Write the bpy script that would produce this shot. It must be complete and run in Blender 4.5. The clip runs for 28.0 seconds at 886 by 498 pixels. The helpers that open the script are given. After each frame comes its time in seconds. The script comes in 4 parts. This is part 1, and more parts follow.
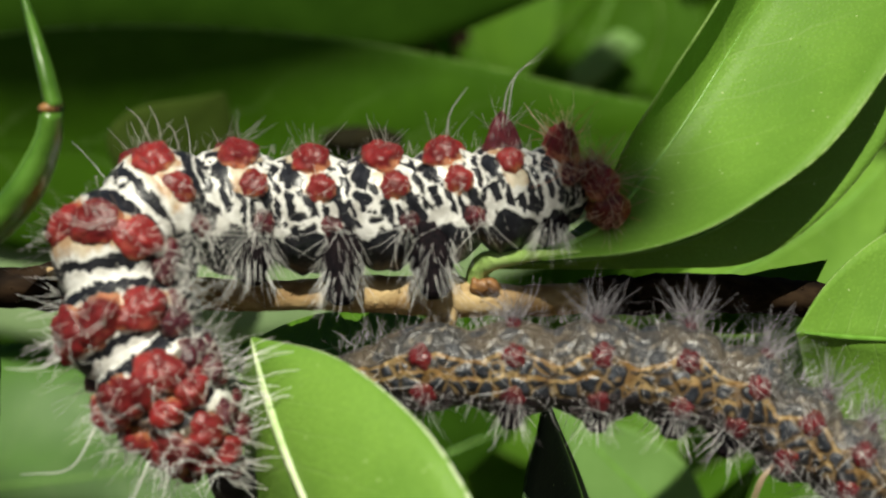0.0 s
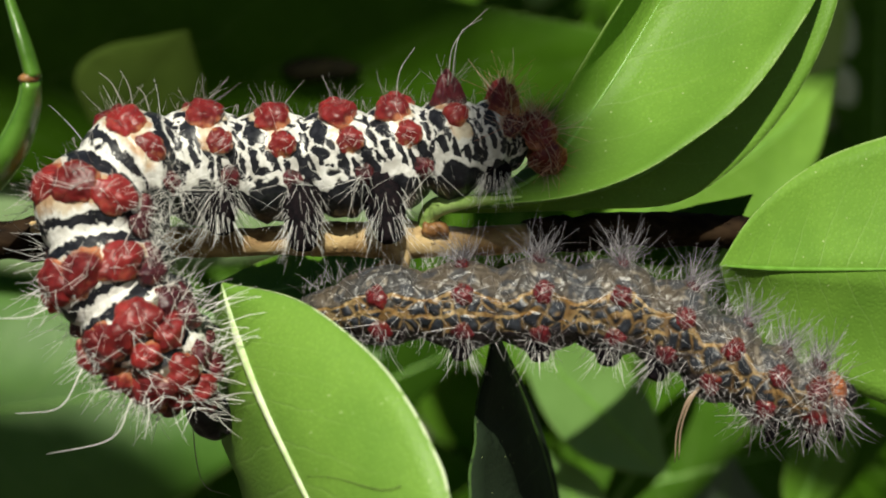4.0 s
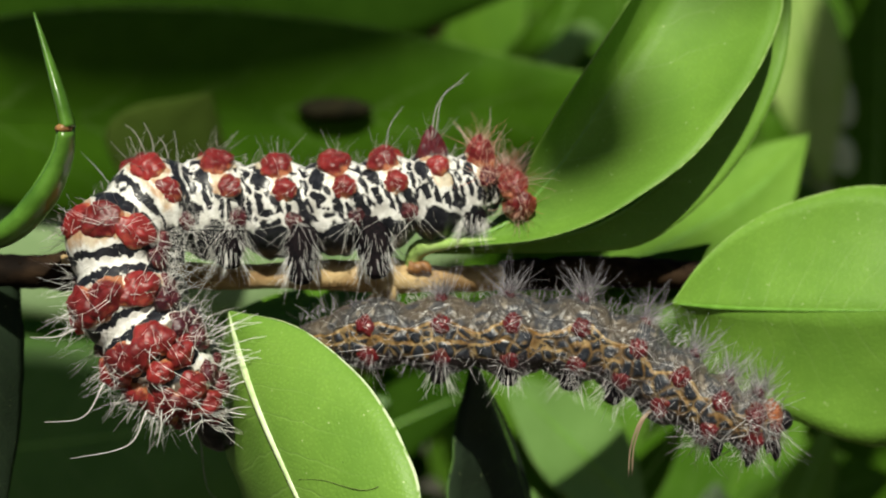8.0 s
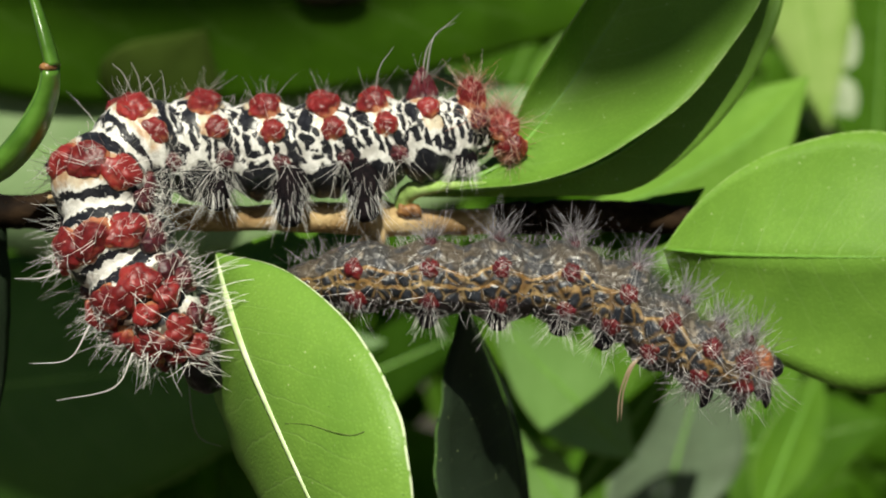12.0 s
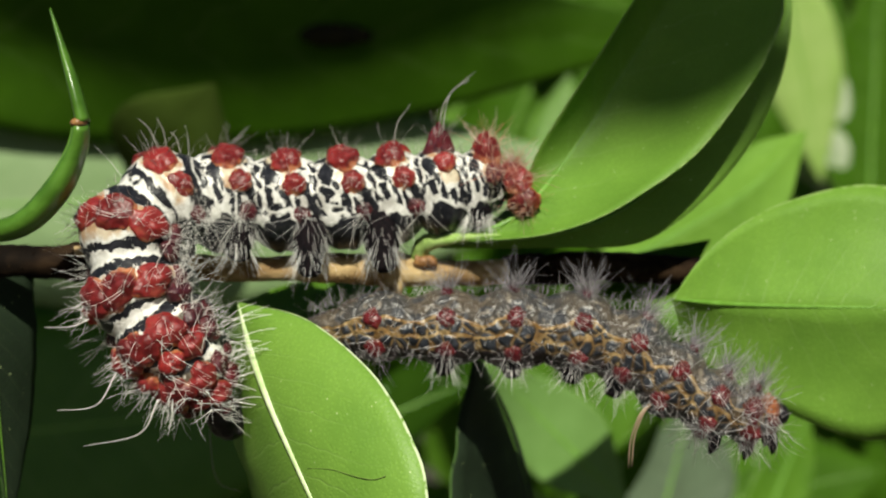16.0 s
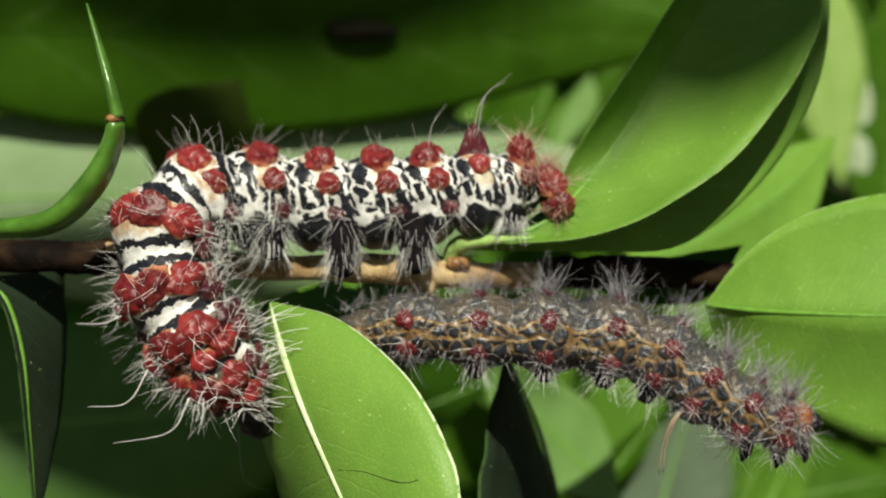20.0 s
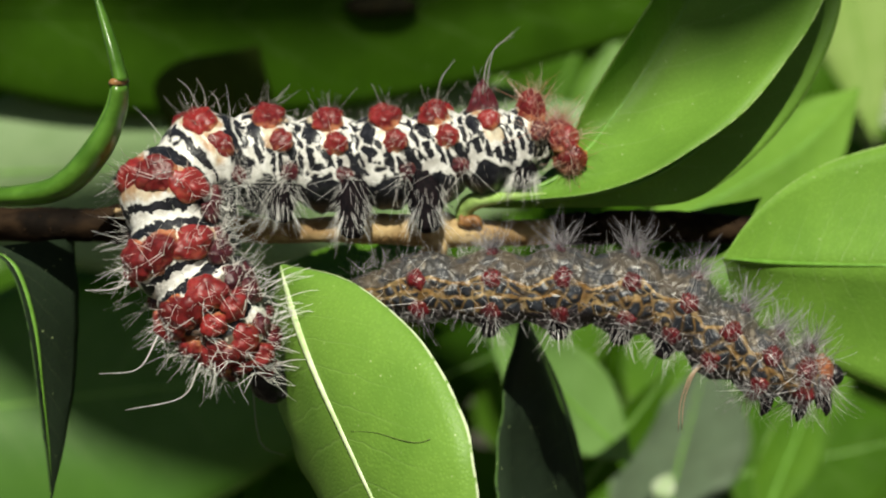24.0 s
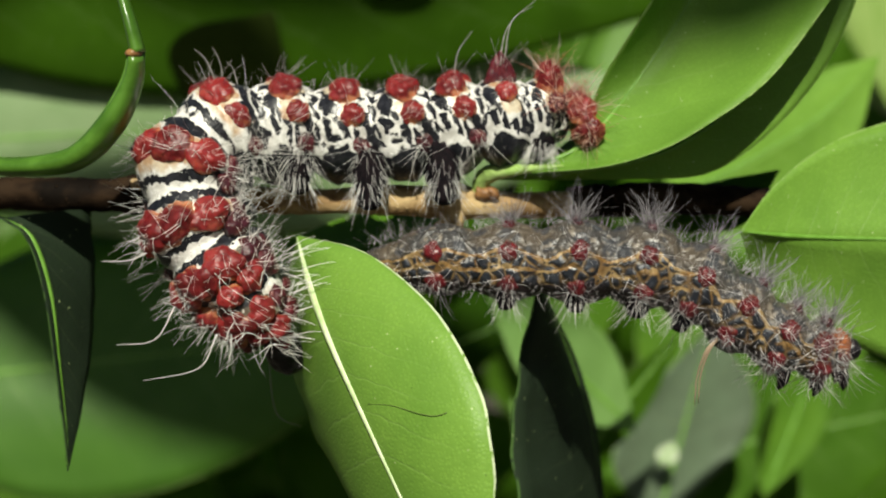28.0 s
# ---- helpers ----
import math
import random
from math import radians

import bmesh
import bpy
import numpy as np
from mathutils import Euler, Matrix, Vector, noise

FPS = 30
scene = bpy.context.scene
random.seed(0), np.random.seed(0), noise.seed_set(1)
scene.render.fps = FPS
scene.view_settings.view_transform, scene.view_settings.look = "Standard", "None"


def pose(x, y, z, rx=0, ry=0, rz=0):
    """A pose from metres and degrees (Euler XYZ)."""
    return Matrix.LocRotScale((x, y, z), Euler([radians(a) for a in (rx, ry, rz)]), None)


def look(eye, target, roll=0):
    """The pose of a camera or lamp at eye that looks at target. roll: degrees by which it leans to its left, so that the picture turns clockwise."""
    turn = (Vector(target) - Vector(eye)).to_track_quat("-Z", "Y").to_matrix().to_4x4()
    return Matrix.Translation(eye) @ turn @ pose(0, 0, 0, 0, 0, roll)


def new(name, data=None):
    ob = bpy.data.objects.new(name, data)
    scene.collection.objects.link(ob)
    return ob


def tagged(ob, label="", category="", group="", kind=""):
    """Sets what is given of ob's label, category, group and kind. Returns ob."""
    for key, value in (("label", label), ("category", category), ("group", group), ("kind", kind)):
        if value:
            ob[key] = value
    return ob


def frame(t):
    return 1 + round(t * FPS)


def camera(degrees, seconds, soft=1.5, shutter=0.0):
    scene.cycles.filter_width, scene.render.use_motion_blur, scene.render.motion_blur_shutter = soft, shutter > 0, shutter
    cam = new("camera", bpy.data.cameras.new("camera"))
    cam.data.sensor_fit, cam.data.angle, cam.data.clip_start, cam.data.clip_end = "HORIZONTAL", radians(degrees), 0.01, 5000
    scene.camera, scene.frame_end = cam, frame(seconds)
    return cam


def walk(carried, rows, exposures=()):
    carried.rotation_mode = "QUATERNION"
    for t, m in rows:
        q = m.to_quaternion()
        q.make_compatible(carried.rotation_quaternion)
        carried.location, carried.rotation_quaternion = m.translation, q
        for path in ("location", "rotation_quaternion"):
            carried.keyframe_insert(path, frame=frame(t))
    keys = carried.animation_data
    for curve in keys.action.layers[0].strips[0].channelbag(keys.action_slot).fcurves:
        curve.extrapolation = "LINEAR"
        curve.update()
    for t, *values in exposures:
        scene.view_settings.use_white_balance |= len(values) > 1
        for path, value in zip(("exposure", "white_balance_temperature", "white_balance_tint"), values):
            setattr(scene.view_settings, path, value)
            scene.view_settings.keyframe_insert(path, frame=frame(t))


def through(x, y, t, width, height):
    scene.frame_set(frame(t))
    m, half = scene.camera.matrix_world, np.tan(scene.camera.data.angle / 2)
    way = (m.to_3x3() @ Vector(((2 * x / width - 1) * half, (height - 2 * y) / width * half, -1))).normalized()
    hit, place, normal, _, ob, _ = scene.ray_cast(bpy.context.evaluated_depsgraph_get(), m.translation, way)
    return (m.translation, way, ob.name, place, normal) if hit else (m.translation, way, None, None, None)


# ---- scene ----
# ---- camera ----
cam = camera(32, 28.0, soft=1.9)
cam.data.dof.use_dof = True
cam.data.dof.focus_distance = 0.159
cam.data.dof.aperture_fstop = 27
PATH = [
    (0, pose(-0.00187, -0.14763, -0.00218, 91.587, 1.021, 0.129)),
    (0.5, pose(-0.00212, -0.14817, -0.00309, 90.753, 1.962, 0.495)),
    (1, pose(-0.00198, -0.14822, -0.00281, 90.478, 1.952, 0.161)),
    (1.5, pose(-0.00114, -0.15505, -0.00429, 89.827, 2.52, -0.331)),
    (2, pose(0.00239, -0.16200, -0.00399, 89.54, 2.934, -1.872)),
    (2.5, pose(0.00125, -0.16118, -0.00375, 88.94, 3.0, -0.803)),
    (4.5, pose(-0.00052, -0.16035, 0.00247, 88.052, 2.052, -1.092)),
    (5, pose(0.00254, -0.18278, -0.00289, 90.465, 2.507, 0.251)),
    (5.5, pose(0.00372, -0.18101, -0.00161, 90.621, 2.215, 1.047)),
    (6, pose(0.00470, -0.18074, -0.00117, 92.487, 0.591, 0.037)),
    (6.5, pose(0.00417, -0.18060, -0.00178, 91.014, 0.55, 0.049)),
    (7, pose(0.00553, -0.17924, -0.00139, 90.279, 1.173, 0.168)),
    (7.5, pose(0.00388, -0.18131, -0.00073, 90.632, 1.024, -0.762)),
    (8, pose(0.00417, -0.18035, -0.00153, 90.618, 1.431, -0.094)),
    (8.5, pose(0.00559, -0.17842, 0.00085, 90.102, 1.604, 0.882)),
    (9, pose(0.00539, -0.17898, 0.00106, 90.673, 1.315, 0.381)),
    (9.5, pose(0.00618, -0.17989, 0.00135, 91.256, 1.065, -0.536)),
    (10, pose(0.00657, -0.17769, 0.00142, 91.933, 0.398, 0.548)),
    (10.5, pose(0.00576, -0.17805, 0.00189, 92.291, -0.523, -0.135)),
    (11, pose(0.00745, -0.17928, 0.00012, 90.291, -0.051, -1.211)),
    (11.5, pose(0.00619, -0.17914, -0.00065, 89.111, 0.785, -1.348)),
    (12, pose(0.00573, -0.17860, -0.00088, 88.294, 0.994, 0.039)),
    (12.5, pose(0.00501, -0.17916, -0.00104, 88.151, 1.36, -0.123)),
    (13, pose(0.00479, -0.18009, -0.00080, 88.361, 1.232, -0.267)),
    (13.5, pose(0.00432, -0.18055, -0.00088, 89.313, 1.168, 0.431)),
    (15.5, pose(0.00337, -0.18372, -0.00036, 90.112, 0.7, -0.333)),
    (16, pose(0.00268, -0.18393, -0.00071, 90.153, 0.919, -0.363)),
    (16.5, pose(0.00244, -0.18413, 0.00004, 89.97, 0.772, -0.41)),
    (17, pose(0.00149, -0.18491, 0.00049, 90.791, -0.066, -1.636)),
    (17.5, pose(0.00174, -0.18290, 0.00120, 90.408, -0.223, -1.382)),
    (18, pose(0.00198, -0.18348, -0.00057, 90.404, 0.236, -0.961)),
    (18.5, pose(0.00227, -0.18290, -0.00016, 89.859, 0.323, -0.374)),
    (19, pose(0.00147, -0.18181, -0.00181, 89.735, 0.506, 0.283)),
    (19.5, pose(0.00104, -0.18183, 0.00068, 90.008, -0.357, 0.018)),
    (20, pose(-0.00000, -0.18309, 0.00000, 90.0, -0.0, -0.0)),
    (20.5, pose(0.00035, -0.18248, 0.00158, 89.778, -0.548, -0.002)),
    (21, pose(0.00050, -0.18333, 0.00083, 89.905, -0.23, 0.071)),
    (21.5, pose(0.00006, -0.18417, 0.00069, 89.304, -0.187, 0.03)),
    (22, pose(-0.00089, -0.18458, 0.00172, 88.925, -0.503, -0.522)),
    (22.5, pose(-0.00050, -0.18408, 0.00071, 88.281, 0.126, 0.11)),
    (24.5, pose(0.00375, -0.17920, -0.00151, 89.046, 1.33, 1.732)),
    (25, pose(0.00308, -0.17796, 0.00006, 88.337, 1.199, 2.101)),
    (25.5, pose(0.00293, -0.17823, -0.00054, 88.992, 1.008, 2.404)),
    (26, pose(0.00169, -0.18081, -0.00104, 88.823, 1.226, 1.379)),
    (26.5, pose(0.00158, -0.17876, 0.00219, 88.45, 0.587, 1.48)),
    (27, pose(0.00250, -0.18011, 0.00211, 87.961, 0.051, 1.887)),
    (27.5, pose(0.00237, -0.17990, 0.00111, 87.785, 0.41, 1.914)),
    (28, pose(0.00268, -0.18033, -0.00025, 87.516, 1.082, 1.92)),
]
EXPOSURES = [(t, stops, 6800, 2) for t, stops in ((0.0, 0.36), (4.5, 0.37), (6.0, 0.41), (8.0, 0.39), (9.5, 0.37), (11.0, 0.41), (13.0, 0.42), (15.5, 0.36), (28.0, 0.37))]
walk(cam, PATH, EXPOSURES)

# ---- daylight ----
SUN_FROM = Vector((0.02, -0.76, 0.63)).normalized()
world = bpy.data.worlds.new("sky")
scene.world = world
world.use_nodes = True
wt = world.node_tree
sky = wt.nodes.new("ShaderNodeTexSky")
sky.sky_type = "NISHITA"
sky.sun_disc = False
sky.sun_elevation = math.asin(SUN_FROM.z)
sky.sun_rotation = math.atan2(SUN_FROM.x, SUN_FROM.y)
wt.links.new(sky.outputs[0], wt.nodes["Background"].inputs[0])
wt.nodes["Background"].inputs[1].default_value = 0.024
sun = new("sun", bpy.data.lights.new("sun", "SUN"))
sun.data.energy = 4.6
sun.data.angle = radians(0.55)
sun.data.color = (1.0, 0.95, 0.86)
sun.matrix_world = look(SUN_FROM, (0, 0, 0))


# ---- node helper ----
class Nodes:
    def __init__(self, name):
        self.mat = bpy.data.materials.new(name)
        self.mat.use_nodes = True
        self.t = self.mat.node_tree
        self.t.nodes.clear()
        self.out = self.t.nodes.new("ShaderNodeOutputMaterial")

    def put(self, kind, sockets=None, **props):
        n = self.t.nodes.new(kind)
        for k, v in props.items():
            setattr(n, k, v)
        for k, v in (sockets or {}).items():
            if hasattr(v, "is_output"):
                self.t.links.new(v, n.inputs[k])
            elif v is not None:
                n.inputs[k].default_value = v
        return n

    def math(self, op, a, b=0.0, clamp=False):
        return self.put("ShaderNodeMath", {0: a, 1: b}, operation=op, use_clamp=clamp).outputs[0]

    def mix(self, f, a, b, blend="MIX"):
        a = a if hasattr(a, "is_output") else (*a, 1)
        b = b if hasattr(b, "is_output") else (*b, 1)
        return self.put("ShaderNodeMix", {0: f, 6: a, 7: b}, data_type="RGBA", blend_type=blend).outputs[2]

    def step(self, v, lo, hi, a=0.0, b=1.0):
        return self.put("ShaderNodeMapRange", {0: v, 1: lo, 2: hi, 3: a, 4: b}, interpolation_type="SMOOTHSTEP").outputs[0]

    def obj(self):
        return self.put("ShaderNodeTexCoord").outputs["Object"]

    def uv(self):
        s = self.put("ShaderNodeSeparateXYZ", {0: self.put("ShaderNodeTexCoord").outputs["UV"]})
        return s.outputs[0], s.outputs[1]

    def noise(self, vec, scale, detail=3.0, rough=0.55, warp=0.0):
        return self.put("ShaderNodeTexNoise", {"Vector": vec, "Scale": scale, "Detail": detail, "Roughness": rough, "Distortion": warp}).outputs[0]

    def voronoi(self, vec, scale, feature="F1"):
        return self.put("ShaderNodeTexVoronoi", {"Vector": vec, "Scale": scale}, feature=feature).outputs["Distance"]

    def vec(self, x, y, z=0.0):
        return self.put("ShaderNodeCombineXYZ", {0: x, 1: y, 2: z}).outputs[0]

    def random(self):
        return self.put("ShaderNodeObjectInfo").outputs["Random"]

    def bump(self, h, dist, strength=1.0):
        return self.put("ShaderNodeBump", {"Height": h, "Distance": dist, "Strength": strength}).outputs[0]

    def skin(self, colour, rough=0.5, normal=None, spec=0.5, **more):
        s = {"Base Color": colour if hasattr(colour, "is_output") else (*colour, 1), "Roughness": rough, "Specular IOR Level": spec}
        if normal is not None:
            s["Normal"] = normal
        s.update(more)
        return self.put("ShaderNodeBsdfPrincipled", s)

    def end(self, shader):
        self.t.links.new(shader.outputs[0], self.out.inputs[0])
        return self.mat


# ---- materials ----
def leaf_material(name, face, deep, through_colour, through=0.35, rough=0.36, vein=(0.5, 0.62, 0.28), veins=0.08, spec=0.25, rim_colour=(0.30, 0.45, 0.14)):
    n = Nodes(name)
    u, v = n.uv()
    o = n.obj()
    av = n.math("ABSOLUTE", v)
    big = n.noise(o, 110, 3)
    fine = n.noise(o, 2600, 2)
    stipple = n.step(n.voronoi(o, 2300), 0.15, 0.6)
    patches = n.step(n.noise(o, 330, 4, 0.65), 0.42, 0.62)
    col = n.mix(n.step(big, 0.3, 0.7), face, deep)
    col = n.mix(n.math("MULTIPLY", n.step(fine, 0.4, 0.7), 0.35), col, deep)
    dusk = n.mix(0.45, deep, (0.02, 0.06, 0.01))
    col = n.mix(n.math("MULTIPLY", stipple, 0.2), col, dusk)
    col = n.mix(n.math("MULTIPLY", patches, 0.18), col, deep)
    # side veins run outward and forward from the midrib
    run = n.math("SUBTRACT", n.math("MULTIPLY", u, 11.0), n.math("MULTIPLY", av, 1.6))
    run = n.math("ADD", run, n.math("MULTIPLY", n.noise(o, 160, 2), 0.5))
    tri = n.math("ABSOLUTE", n.math("SUBTRACT", n.math("FRACT", run), 0.5))
    vm = n.math("MULTIPLY", n.step(tri, 0.0, 0.05, 1.0, 0.0), n.step(av, 0.1, 0.85, 1.0, 0.15))
    net = n.step(n.voronoi(o, 700, "DISTANCE_TO_EDGE"), 0.0, 0.08, 1.0, 0.0)
    vm2 = n.math("ADD", n.math("MULTIPLY", vm, veins), n.math("MULTIPLY", net, veins * 0.06))
    col = n.mix(vm2, col, vein)
    # pale dotted rim: the highlight on the edge put into the colour
    rim = n.math("MULTIPLY", n.step(av, 0.978, 0.992), n.step(n.noise(o, 700, 2), 0.34, 0.5))
    col = n.mix(n.math("MULTIPLY", rim, 0.85), col, rim_colour)
    # specks and small wounds
    sp = n.step(n.voronoi(o, 420), 0.03, 0.06, 1.0, 0.0)
    sp = n.math("MULTIPLY", sp, n.step(n.noise(o, 300, 1), 0.5, 0.6))
    col = n.mix(n.math("MULTIPLY", sp, 0.6), col, (0.03, 0.05, 0.01))
    dots = n.step(n.voronoi(o, 800), 0.07, 0.12, 1.0, 0.0)
    dots = n.math("MULTIPLY", dots, n.step(n.noise(o, 520, 1), 0.48, 0.56))
    col = n.mix(n.math("MULTIPLY", dots, 0.6), col, vein)
    h = n.math("ADD", n.math("MULTIPLY", vm, -0.6), n.math("ADD", n.math("MULTIPLY", net, -0.05), n.math("MULTIPLY", stipple, 0.5)))
    nor = n.bump(h, 0.0001, 0.4)
    rg = n.math("ADD", n.math("MULTIPLY", big, 0.18), rough - 0.09)
    a = n.skin(col, rg, nor, spec)
    b = n.put("ShaderNodeBsdfTranslucent", {"Color": n.mix(0.25, (*through_colour, ), col), "Normal": nor})
    return n.end(n.put("ShaderNodeMixShader", {0: through, 1: a.outputs[0], 2: b.outputs[0]}))


LEAF = leaf_material("leaf_light_green", (0.208, 0.382, 0.056), (0.152, 0.302, 0.040), (0.26, 0.47, 0.045), 0.15, 0.52, spec=0.36, rim_colour=(0.72, 0.8, 0.55))
LEAF_BROAD = leaf_material("leaf_broad_green", (0.195, 0.37, 0.052), (0.143, 0.29, 0.038), (0.26, 0.49, 0.035), 0.24, 0.5, spec=0.2)
# lit copy of the leaf green, sun brightness put into the colour
LEAF_SUNLIT = leaf_material("leaf_sunlit_yellow_green", (0.44, 0.60, 0.20), (0.34, 0.52, 0.13), (0.4, 0.6, 0.12), 0.3, 0.4)
LEAF_MID = leaf_material("leaf_mid_green", (0.12, 0.26, 0.022), (0.085, 0.20, 0.016), (0.17, 0.40, 0.02), 0.3, 0.45)
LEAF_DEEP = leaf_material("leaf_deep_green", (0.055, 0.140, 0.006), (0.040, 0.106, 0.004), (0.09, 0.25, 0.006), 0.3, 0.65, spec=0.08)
LEAF_PALE = leaf_material("leaf_pale_green", (0.21, 0.37, 0.11), (0.165, 0.305, 0.08), (0.2, 0.45, 0.04), 0.3, 0.4)
LEAF_LOW = leaf_material("leaf_greyish_green", (0.085, 0.20, 0.028), (0.064, 0.16, 0.02), (0.13, 0.33, 0.02), 0.3, 0.4)
LEAF_SILVER = leaf_material("leaf_silver", (0.12, 0.17, 0.105), (0.095, 0.13, 0.08), (0.12, 0.2, 0.07), 0.15, 0.5)
# near-white green: glints of sun are put into this colour
LEAF_GLINT = leaf_material("leaf_glint_pale", (0.56, 0.64, 0.46), (0.48, 0.58, 0.38), (0.5, 0.6, 0.3), 0.2, 0.3)
# olive green darkened so that the colour itself holds the tip's shade
LEAF_SHADE = leaf_material("leaf_shade_olive", (0.048, 0.074, 0.013), (0.035, 0.055, 0.009), (0.03, 0.06, 0.008), 0.1, 0.9, spec=0.03, vein=(0.024, 0.040, 0.009), rim_colour=(0.024, 0.040, 0.009))
# whitened green, the sun's pale sheen put into the base colour
LEAF_PALE_LIT = leaf_material("leaf_lit_whitish_green", (0.27, 0.38, 0.19), (0.21, 0.32, 0.14), (0.2, 0.42, 0.08), 0.25, 0.5)
# shaded copy of the deep green, the missing shade put into the colour
LEAF_DIM_SHADE = leaf_material("leaf_shade_green", (0.022, 0.058, 0.003), (0.015, 0.042, 0.002), (0.03, 0.09, 0.003), 0.25, 0.8, spec=0.04, vein=(0.04, 0.09, 0.008), rim_colour=(0.03, 0.07, 0.006))
# leaf green darkened to grey: the hanging leaves' shade is in the colour
LEAF_GREY_SHADE = leaf_material("leaf_shade_grey", (0.021, 0.032, 0.020), (0.015, 0.023, 0.014), (0.02, 0.05, 0.008), 0.05, 0.6, veins=0.03, spec=0.08, rim_colour=(0.06, 0.12, 0.03))


def plain_material(name, a, b, scale, rough=0.5, bump=0.0001, spec=0.5, trans=0.0):
    n = Nodes(name)
    o = n.obj()
    f = n.noise(o, scale, 4)
    col = n.mix(n.step(f, 0.35, 0.65), a, b)
    s = n.skin(col, rough, n.bump(n.noise(o, scale * 3, 3), bump), spec)
    if trans:
        t = n.put("ShaderNodeBsdfTranslucent", {"Color": (*b, 1)})
        s = n.put("ShaderNodeMixShader", {0: trans, 1: s.outputs[0], 2: t.outputs[0]})
    return n.end(s)


MIDRIB = plain_material("midrib_pale", (0.66, 0.75, 0.48), (0.46, 0.60, 0.28), 500, 0.4, 0.00005)
PETIOLE = plain_material("petiole_yellow_green", (0.42, 0.58, 0.20), (0.30, 0.47, 0.12), 400, 0.2, 0.0001)
MIDRIB_GREEN = plain_material("midrib_green", (0.16, 0.34, 0.05), (0.12, 0.27, 0.03), 500, 0.4, 0.00005)
STEM = plain_material("green_shoot", (0.05, 0.125, 0.012), (0.08, 0.185, 0.022), 300, 0.3, 0.00006)
BUD = plain_material("bud_brown", (0.34, 0.17, 0.06), (0.16, 0.07, 0.025), 600, 0.45, 0.0002)
BLOB = plain_material("blob_brown_black", (0.010, 0.010, 0.005), (0.016, 0.014, 0.006), 300, 0.9, 0.0003, 0.1)
SOIL = plain_material("soil", (0.06, 0.05, 0.035), (0.035, 0.03, 0.02), 6, 0.95, 0.01)


def bark_material(name, a, b, c, spec=0.2):
    n = Nodes(name)
    o = n.obj()
    st = n.put("ShaderNodeMapping", {"Vector": o, "Scale": (0.35, 1.0, 1.0)}).outputs[0]
    f = n.noise(st, 500, 5, 0.6)
    g = n.noise(o, 130, 3)
    col = n.mix(n.step(f, 0.35, 0.65), a, b)
    col = n.mix(n.step(g, 0.5, 0.66), col, c)
    lent = n.step(n.voronoi(o, 800), 0.12, 0.2, 1.0, 0.0)
    col = n.mix(n.math("MULTIPLY", lent, 0.5), col, b)
    return n.end(n.skin(col, 0.7, n.bump(n.math("ADD", f, lent), 0.00025), spec))


BARK = bark_material("bark_tan", (0.32, 0.20, 0.09), (0.56, 0.41, 0.21), (0.20, 0.115, 0.05))
# bark with the twig's shade put into its colour; shrub stems use it too
BARK_DARK = bark_material("bark_dark_shade", (0.010, 0.006, 0.004), (0.03, 0.018, 0.010), (0.005, 0.0035, 0.0025), 0.05)


